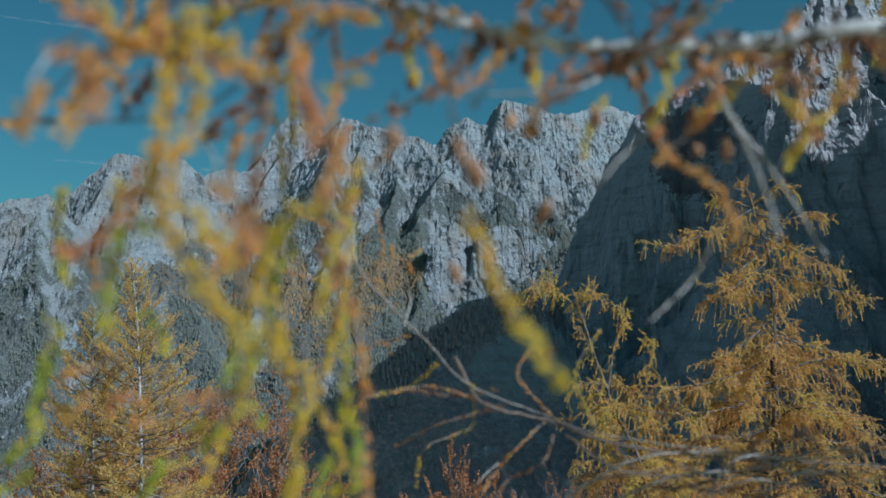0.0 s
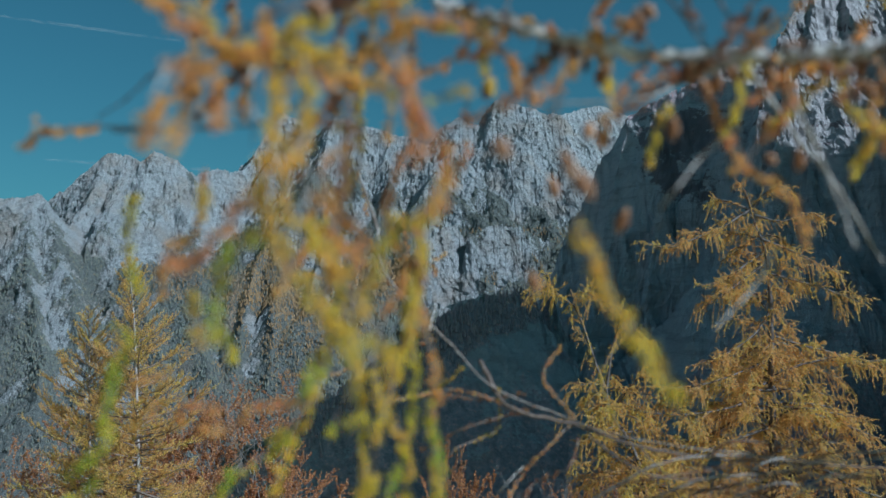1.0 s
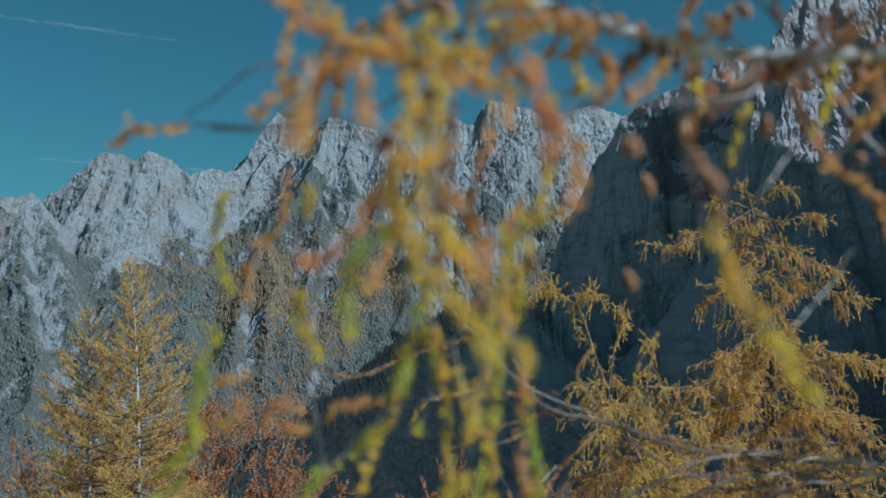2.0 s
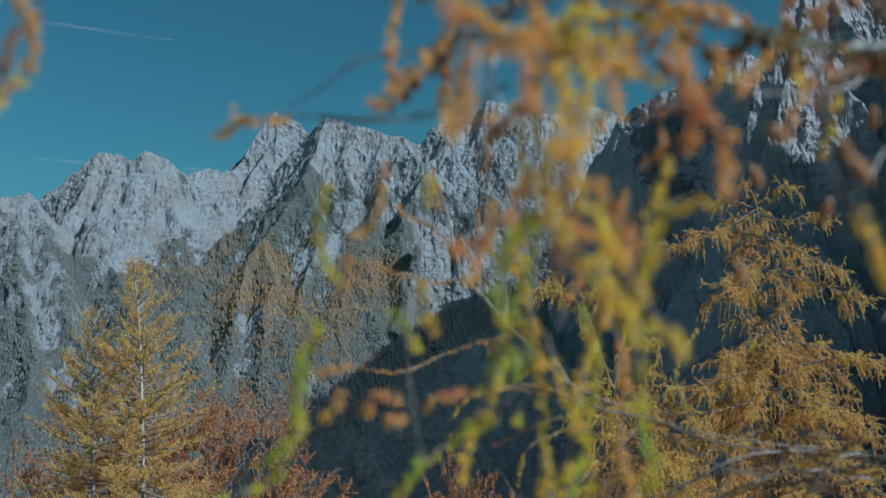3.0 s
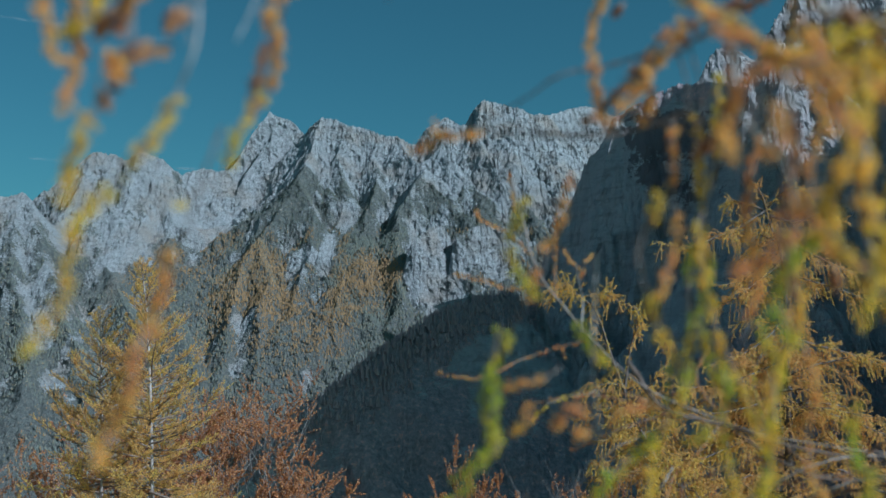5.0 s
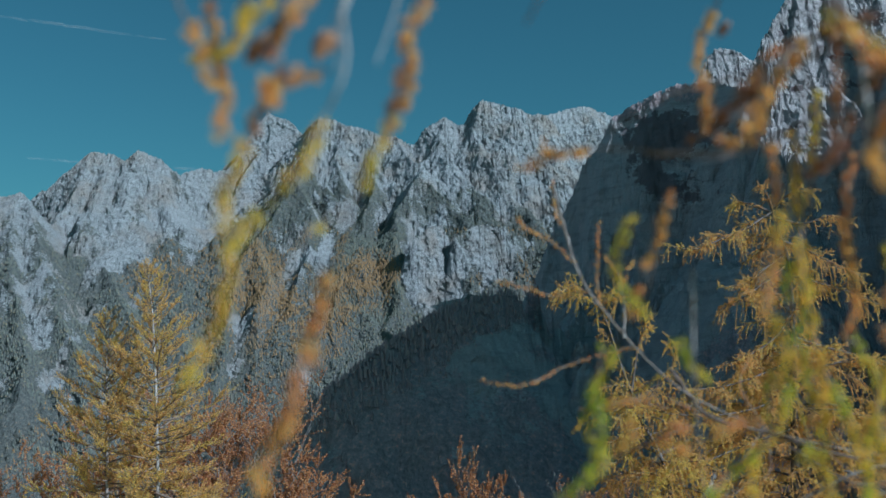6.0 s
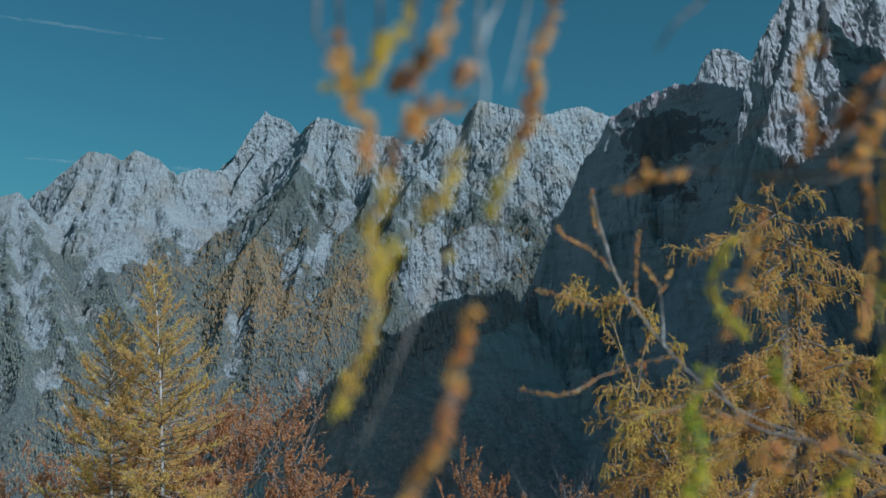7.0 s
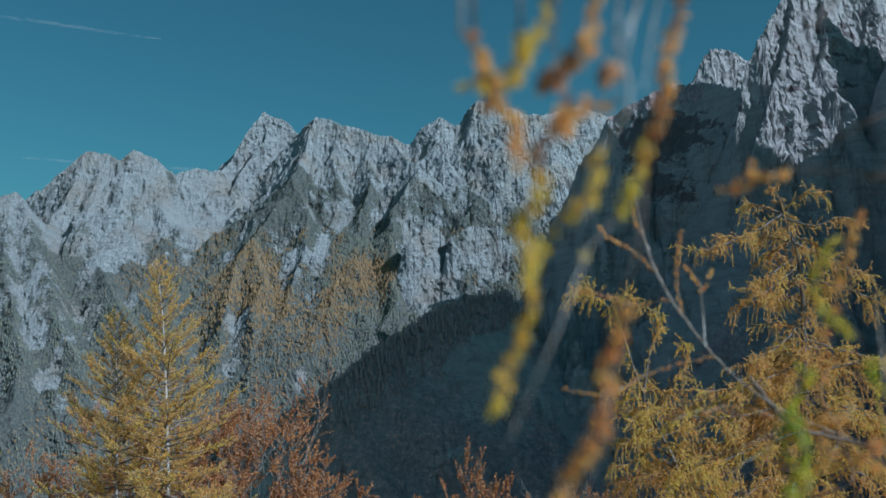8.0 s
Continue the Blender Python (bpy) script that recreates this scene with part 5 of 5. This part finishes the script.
needled_twig([(-0.311, 1.536, -0.017), (-0.342, 1.482, -0.104), (-0.381, 1.518, -0.151), (-0.435, 1.464, -0.184), (-0.475, 1.500, -0.245)], 0.0022, "green")
needled_twig([(-0.340, 1.536, -0.072), (-0.413, 1.482, -0.086), (-0.444, 1.518, -0.111), (-0.487, 1.464, -0.120)], 0.0016, "rust")
needled_twig([(-0.483, 1.462, 0.288), (-0.507, 1.498, 0.202), (-0.539, 1.444, 0.159), (-0.555, 1.480, 0.091)], 0.0014, "rust")
needled_twig([(-0.277, 1.482, 0.391), (-0.261, 1.518, 0.276), (-0.272, 1.464, 0.141), (-0.257, 1.500, 0.063)], 0.0016, "gold")
needled_twig([(-0.570, 1.383, 0.240), (-0.589, 1.417, 0.150), (-0.541, 1.366, 0.086)], 0.0018, "green")
needled_twig([(-0.413, 1.186, 0.213), (-0.439, 1.214, 0.136), (-0.415, 1.171, 0.010)], 0.0022, "gold")
needled_twig([(-0.604, 1.433, 0.047), (-0.626, 1.467, -0.074), (-0.610, 1.415, -0.130), (-0.683, 1.450, -0.184)], 0.0020, "green")
BOUGH = curve_points([(-0.122, 1.35, 0.529), (-0.054, 1.36, 0.509), (0.038, 1.34, 0.473), (0.149, 1.36, 0.454), (0.271, 1.38, 0.451), (0.386, 1.36, 0.45), (0.465, 1.37, 0.451), (0.547, 1.34, 0.459), (0.675, 1.36, 0.476), (0.887, 1.4, 0.504)], 60)
bare_twig(BOUGH[::6], 0.0125, "bough")
bare_twig([(0.321, 1.344, 0.432), (0.245, 1.376, 0.408), (0.174, 1.327, 0.372), (0.030, 1.360, 0.372)], 0.0034, "pale")
needled_twig([(0.313, 1.344, 0.435), (0.255, 1.376, 0.426), (0.191, 1.327, 0.394), (0.148, 1.360, 0.373)], 0.0040, "brown")
bare_twig([(0.443, 1.680, 0.549), (0.548, 1.720, 0.420), (0.602, 1.659, 0.302), (0.701, 1.700, 0.163)], 0.0050, "pale")
needled_twig([(0.071, 1.344, 0.459), (0.041, 1.376, 0.443), (-0.015, 1.327, 0.368), (-0.080, 1.360, 0.347)], 0.0034, "brown")
needled_twig([(0.292, 1.383, 0.450), (0.310, 1.417, 0.384), (0.341, 1.366, 0.285), (0.419, 1.400, 0.240), (0.456, 1.434, 0.174)], 0.0022, "rust")
bare_twig([(0.340, 1.383, 0.345), (0.297, 1.417, 0.313), (0.239, 1.366, 0.251), (0.219, 1.400, 0.220)], 0.0026, "pale")
needled_twig([(0.174, 1.344, 0.581), (0.128, 1.376, 0.523), (0.102, 1.327, 0.457)], 0.0026, "rust")
needled_twig([(0.412, 1.344, 0.590), (0.361, 1.376, 0.532), (0.309, 1.327, 0.471), (0.302, 1.360, 0.444)], 0.0030, "brown")
needled_twig([(0.408, 1.393, 0.462), (0.403, 1.344, 0.374), (0.371, 1.376, 0.322), (0.311, 1.327, 0.269)], 0.0020, "rust")
needled_twig([(0.559, 1.536, 0.533), (0.549, 1.482, 0.411), (0.601, 1.518, 0.363), (0.535, 1.464, 0.277)], 0.0020, "gold")
bare_twig([(0.202, 1.393, 0.601), (0.248, 1.344, 0.502), (0.294, 1.376, 0.452)], 0.0030, "dark")
needled_twig([(-0.235, 1.393, 0.582), (-0.264, 1.344, 0.458), (-0.258, 1.376, 0.407), (-0.285, 1.327, 0.326)], 0.0024, "brown")
needled_twig([(0.278, 1.536, 0.425), (0.235, 1.482, 0.354), (0.233, 1.518, 0.306)], 0.0016, "gold")
needled_twig([(-0.212, 1.235, 0.520), (-0.206, 1.265, 0.435), (-0.180, 1.220, 0.338), (-0.188, 1.250, 0.291)], 0.0022, "rust")
needled_twig([(-0.156, 1.284, 0.474), (-0.152, 1.316, 0.393), (-0.152, 1.269, 0.311)], 0.0018, "rust")
needled_twig([(-0.191, 1.284, 0.450), (-0.151, 1.316, 0.482), (-0.098, 1.269, 0.454)], 0.0020, "gold")
needled_twig([(-0.083, 1.284, 0.483), (-0.044, 1.316, 0.444), (-0.011, 1.269, 0.412), (-0.006, 1.300, 0.380)], 0.0020, "rust")
needled_twig([(-0.129, 1.284, -0.065), (-0.122, 1.316, -0.128), (-0.113, 1.269, -0.161), (-0.124, 1.300, -0.210)], 0.0018, "green")
needled_twig([(-0.295, 1.331, -0.012), (-0.304, 1.284, -0.065), (-0.352, 1.316, -0.117)], 0.0018, "green")
bare_twig([(0.460, 1.581, 0.179), (0.429, 1.619, 0.112), (0.344, 1.562, 0.042)], 0.0030, "pale")
needled_twig([(0.148, 1.344, 0.496), (0.177, 1.376, 0.500), (0.137, 1.327, 0.460), (0.115, 1.360, 0.467)], 0.0018, "rust")
needled_twig([(0.522, 1.383, 0.475), (0.577, 1.417, 0.442), (0.536, 1.366, 0.348), (0.574, 1.400, 0.313)], 0.0018, "rust")
needled_twig([(0.659, 1.482, 0.481), (0.643, 1.518, 0.396), (0.582, 1.464, 0.345), (0.577, 1.500, 0.325)], 0.0018, "gold")
bare_twig([(-0.153, 1.331, 0.492), (-0.183, 1.284, 0.429), (-0.235, 1.316, 0.377), (-0.269, 1.269, 0.315), (-0.323, 1.300, 0.292)], 0.0032, "dark")
needled_twig([(0.092, 1.393, 0.479), (0.022, 1.344, 0.410), (-0.046, 1.376, 0.368), (-0.114, 1.327, 0.320)], 0.0024, "brown")
needled_twig([(0.397, 1.393, 0.532), (0.323, 1.344, 0.449), (0.227, 1.376, 0.411), (0.140, 1.327, 0.342)], 0.0026, "brown")
bare_twig([(-0.571, 1.280, 0.314), (-0.490, 1.235, 0.300), (-0.448, 1.265, 0.313), (-0.395, 1.220, 0.318)], 0.0022, "dark")
bare_twig([(-0.362, 1.280, 0.440), (-0.361, 1.235, 0.354), (-0.373, 1.265, 0.290)], 0.0018, "dark")
bare_twig([(-0.346, 1.280, 0.448), (-0.341, 1.235, 0.346), (-0.353, 1.265, 0.267)], 0.0016, "dark")
needled_twig([(-0.072, 1.393, 0.390), (-0.078, 1.344, 0.292), (-0.121, 1.376, 0.239), (-0.149, 1.327, 0.173)], 0.0016, "rust")
bare_twig([(0.386, 1.393, 0.443), (0.420, 1.344, 0.342), (0.469, 1.376, 0.264), (0.481, 1.327, 0.157)], 0.0040, "pale")
needled_twig([(0.430, 1.393, 0.479), (0.472, 1.344, 0.419), (0.553, 1.376, 0.447), (0.648, 1.327, 0.448)], 0.0030, "brown")
bare_twig([(0.302, 1.393, 0.569), (0.332, 1.344, 0.479), (0.390, 1.376, 0.447)], 0.0030, "dark")
bare_twig([(0.600, 3.430, -0.554), (0.816, 3.310, -0.443), (1.098, 3.390, -0.430), (1.294, 3.270, -0.358), (1.625, 3.350, -0.337)], 0.0055, "twig")
bare_twig([(0.911, 3.379, -0.527), (1.054, 3.260, -0.451), (1.257, 3.340, -0.482), (1.557, 3.221, -0.446)], 0.0040, "twig")
needled_twig([(0.746, 3.430, -0.375), (0.856, 3.310, -0.420), (1.035, 3.390, -0.509), (1.152, 3.270, -0.510)], 0.0030, "brown")
bare_twig([(0.434, 3.379, -0.310), (0.592, 3.260, -0.414), (0.823, 3.340, -0.462), (1.039, 3.221, -0.521)], 0.0045, "dark")
bare_twig([(1.135, 3.379, -0.399), (1.229, 3.260, -0.432), (1.418, 3.340, -0.424), (1.556, 3.221, -0.465)], 0.0045, "twig")
needled_twig([(0.406, 3.482, -0.320), (0.351, 3.359, -0.406), (0.236, 3.441, -0.476), (0.188, 3.318, -0.517)], 0.0026, "brown")
needled_twig([(1.195, 3.379, -0.399), (1.291, 3.260, -0.337), (1.460, 3.340, -0.365), (1.564, 3.221, -0.296)], 0.0030, "brown")
bare_twig([(0.438, 3.430, -0.535), (0.660, 3.310, -0.391), (0.939, 3.390, -0.371), (1.196, 3.270, -0.380), (1.624, 3.350, -0.366)], 0.0050, "twig")
needled_twig([(0.540, 3.430, -0.475), (0.718, 3.310, -0.429), (0.958, 3.390, -0.400), (1.120, 3.270, -0.319)], 0.0030, "brown")
bare_twig([(0.952, 3.379, -0.487), (0.999, 3.260, -0.385), (1.163, 3.340, -0.365), (1.258, 3.221, -0.296)], 0.0036, "pale")
bare_twig([(0.816, 3.482, -0.522), (1.007, 3.359, -0.455), (1.257, 3.441, -0.426), (1.408, 3.318, -0.440), (1.647, 3.400, -0.402)], 0.0050, "dark")
needled_twig([(0.650, 3.482, -0.563), (0.787, 3.359, -0.485), (0.989, 3.441, -0.516), (1.112, 3.318, -0.459)], 0.0030, "brown")
needled_twig([(1.251, 3.430, -0.495), (1.346, 3.310, -0.439), (1.518, 3.390, -0.469), (1.582, 3.270, -0.415)], 0.0030, "brown")
bare_twig([(1.090, 3.379, -0.546), (1.190, 3.260, -0.442), (1.380, 3.340, -0.385), (1.542, 3.221, -0.352)], 0.0045, "twig")
needled_twig([(-0.378, 1.186, 0.446), (-0.411, 1.214, 0.394), (-0.471, 1.171, 0.320), (-0.493, 1.200, 0.313)], 0.0024, "rust")
bare_twig([(-0.299, 1.284, 0.475), (-0.366, 1.316, 0.435), (-0.448, 1.269, 0.363), (-0.484, 1.300, 0.342)], 0.0032, "dark")
bare_twig([(-0.335, 1.126, 0.396), (-0.341, 1.087, 0.299), (-0.274, 1.113, 0.222), (-0.294, 1.074, 0.108), (-0.298, 1.100, 0.016)], 0.0022, "pale")
needled_twig([(-0.232, 1.229, 0.361), (-0.234, 1.186, 0.266), (-0.250, 1.214, 0.181), (-0.252, 1.171, 0.088)], 0.0022, "brown")
bare_twig([(0.198, 3.482, -0.421), (0.131, 3.359, -0.465), (0.063, 3.441, -0.556)], 0.0030, "pale")
needled_twig([(-0.300, 3.482, -0.186), (-0.129, 3.359, -0.150), (0.033, 3.441, -0.174), (0.191, 3.318, -0.148)], 0.0024, "brown")
needled_twig([(-0.174, 3.482, -0.360), (-0.008, 3.359, -0.269), (0.135, 3.441, -0.235), (0.230, 3.318, -0.197)], 0.0024, "brown")
bare_twig([(-0.400, 3.379, 0.634), (-0.341, 3.461, 0.466), (-0.307, 3.338, 0.288), (-0.188, 3.420, 0.148), (-0.043, 3.502, 0.003), (0.082, 3.379, -0.126), (0.337, 3.461, -0.234), (0.609, 3.338, -0.313), (1.356, 3.420, -0.406)], 0.0045, "twig")
needled_twig([(-0.373, 3.379, 0.477), (-0.386, 3.461, 0.572), (-0.413, 3.338, 0.658)], 0.0024, "rust")
needled_twig([(-0.328, 3.379, 0.353), (-0.405, 3.461, 0.444), (-0.509, 3.338, 0.472), (-0.526, 3.420, 0.523)], 0.0024, "rust")
needled_twig([(-0.278, 3.379, 0.250), (-0.387, 3.461, 0.233), (-0.512, 3.338, 0.258), (-0.602, 3.420, 0.283)], 0.0024, "rust")
bare_twig([(-0.141, 3.409, 0.076), (-0.122, 3.491, 0.192), (-0.166, 3.367, 0.311)], 0.0034, "pale")
needled_twig([(-0.124, 3.533, 0.312), (-0.186, 3.409, 0.345), (-0.186, 3.491, 0.384)], 0.0020, "rust")
needled_twig([(-0.118, 3.533, 0.279), (-0.124, 3.409, 0.324), (-0.084, 3.491, 0.362)], 0.0020, "rust")
needled_twig([(-0.238, 3.379, 0.197), (-0.226, 3.461, 0.360), (-0.241, 3.338, 0.493)], 0.0024, "rust")
needled_twig([(-0.118, 3.379, 0.046), (-0.328, 3.461, -0.017), (-0.516, 3.338, -0.089), (-0.668, 3.420, -0.073)], 0.0028, "rust")
needled_twig([(-0.018, 3.379, -0.055), (-0.122, 3.461, -0.141), (-0.276, 3.338, -0.182), (-0.331, 3.420, -0.259)], 0.0028, "gold")
needled_twig([(0.102, 3.379, -0.136), (0.105, 3.461, -0.285), (-0.059, 3.338, -0.350), (-0.101, 3.420, -0.500)], 0.0028, "gold")
needled_twig([(0.396, 3.502, -0.248), (0.268, 3.379, -0.096), (0.347, 3.461, 0.024)], 0.0028, "rust")
needled_twig([(0.564, 3.502, -0.301), (0.475, 3.379, -0.096), (0.583, 3.461, 0.066)], 0.0028, "gold")
bare_twig([(0.046, 3.482, -0.039), (0.139, 3.359, -0.196), (0.371, 3.441, -0.262), (0.590, 3.318, -0.331), (0.951, 3.400, -0.389), (1.599, 3.482, -0.430)], 0.0075, "dark")
needled_twig([(0.232, 3.482, -0.235), (0.039, 3.359, -0.156), (-0.060, 3.441, -0.140), (-0.181, 3.318, -0.154)], 0.0024, "rust")
needled_twig([(0.377, 3.482, -0.270), (0.258, 3.359, -0.354), (0.195, 3.441, -0.443), (0.134, 3.318, -0.504)], 0.0024, "rust")
needled_twig([(0.625, 3.482, -0.347), (0.697, 3.359, -0.433), (0.880, 3.441, -0.464), (0.980, 3.318, -0.505)], 0.0030, "brown")
needled_twig([(0.977, 3.482, -0.399), (1.096, 3.359, -0.453), (1.331, 3.441, -0.445), (1.475, 3.318, -0.486)], 0.0030, "brown")
needled_twig([(0.844, 3.379, -0.377), (0.909, 3.260, -0.306), (1.133, 3.340, -0.333), (1.283, 3.221, -0.283)], 0.0030, "brown")

def spur_shoot(root, way, length):
    """A short, dark, ringed spur on the bough, with a bud scale or two at its end."""
    pile = Pile()
    t = np.linspace(0, 1, 7)
    line = np.asarray(root) + np.outer(t, way) * length + np.outer(np.sin(t * 3), (0.2, 0.3, -0.1)) * 0.2 * length
    pile.tube(line, 0.0042 * (1 + 0.35 * (np.arange(7) % 2)) * (1.1 - 0.35 * t), 7, 0.15)
    n = 26
    pile.blades(np.repeat(line[-2:], n // 2, 0), np.asarray(way) + np.random.normal(scale=0.8, size=(n, 3)), 0.010, 0.004)
    pile.make("spur_shoot", BARKS["dark"], near_larch)


for k in range(30):
    u = (k + twig_rng.random()) / 30
    root, d = along(BOUGH, u)
    w = np.array([twig_rng.gauss(0, 0.6), twig_rng.gauss(0, 0.6), twig_rng.gauss(-0.1, 0.8)])
    spur_shoot(root, w / np.linalg.norm(w), twig_rng.uniform(0.016, 0.038))


def bough_twigs():
    """Short side twigs all along the bough, with thin tufts of late needles and a cone on some of their tips."""
    side_rng = random.Random(58)
    for k in range(34):
        root, d = along(BOUGH, 0.03 + 0.94 * (k + side_rng.random()) / 34)
        drop = side_rng.choice((-1.0, -1.0, -0.7, 0.6))
        w = np.array([side_rng.gauss(-0.25, 0.5), side_rng.gauss(0, 0.35), drop])
        w = w / np.linalg.norm(w) * side_rng.uniform(0.05, 0.17)
        bend = np.array([side_rng.gauss(0, 0.03), side_rng.gauss(0, 0.02), -0.02])
        line = [tuple(root + w * q + bend * q * (1 - q) * 2) for q in (0.0, 0.33, 0.66, 1.0)]
        tone = ("rust", "brown", "rust", "gold", "brown", "rust", "dark")[k % 7]
        if tone == "dark":
            bare_twig(line, 0.0022, "dark")
        else:
            needled_twig(line, side_rng.uniform(0.0014, 0.0022), tone)
        if k % 3 == 0:
            larch_cone(line[-1])


bough_twigs()

for place in (
    (0.275, 1.360, 0.407), (0.262, 1.360, 0.415), (0.167, 1.300, 0.480), (0.041, 1.300, 0.233),
    (0.097, 1.300, 0.311), (0.146, 1.300, 0.185), (0.013, 1.300, 0.098), (-0.141, 1.300, 0.110),
    (0.126, 1.300, 0.397), (0.217, 1.300, 0.319), (-0.201, 1.300, 0.418), (-0.304, 1.300, 0.489),
    (-0.991, 0.990, 0.366), (-1.021, 0.970, 0.394), (-1.037, 0.970, 0.374), (-1.055, 0.970, 0.355),
    (-1.071, 1.000, 0.278), (-0.983, 1.000, 0.370), (0.127, 1.360, 0.412), (0.172, 1.270, 0.475),
    (0.026, 0.960, 0.177), (0.014, 0.960, 0.198), (0.083, 1.360, 0.447), (0.300, 1.360, 0.404),
    (0.279, 1.360, 0.391), (0.318, 1.360, 0.421), (0.039, 1.360, 0.429), (-0.165, 1.000, 0.300),
    (-0.056, 0.970, 0.212), (-0.145, 1.100, 0.103), (-0.394, 1.340, 0.397), (-0.219, 1.340, 0.433),
    (-0.395, 1.340, 0.404), (0.124, 1.360, 0.473), (-0.423, 1.360, 0.515), (-0.252, 1.000, 0.376),
    (0.419, 1.360, 0.288), (0.372, 1.360, 0.280),
):
    larch_cone(place)


# ---- thin vapour trails high over the range ----
def vapour():
    m, n, l, b = material("thin_vapour")
    b.inputs["Base Color"].default_value = (0.9, 0.9, 0.9, 1)
    b.inputs["Roughness"].default_value = 1.0
    l.new(ramp_node(n, l, noise_node(n, l, 0.012, 4, 0.7), (0.35, grey(0.0)), (0.75, grey(0.14))), b.inputs["Alpha"])
    return m


VAPOUR = vapour()
np.random.seed(3)
for a, b, wide in (((-2030, 4150, 1510), (-1160, 4150, 1388), 6.0), ((-1755, 4150, 840), (-1504, 4150, 821), 5.0), ((-1103, 4150, 797), (-982, 4150, 793), 5.0)):
    trail = Pile()
    line = curve_points([a, b], 40)
    line += np.random.normal(scale=1.5, size=line.shape)
    trail.tube(line, wide * np.sin(np.linspace(0.15, 3.0, 40)) ** 0.5, 8, 0.25)
    tagged(trail.make("vapour_trail", VAPOUR), "faint white vapour trail in the blue sky", "cloud", kind="structure")
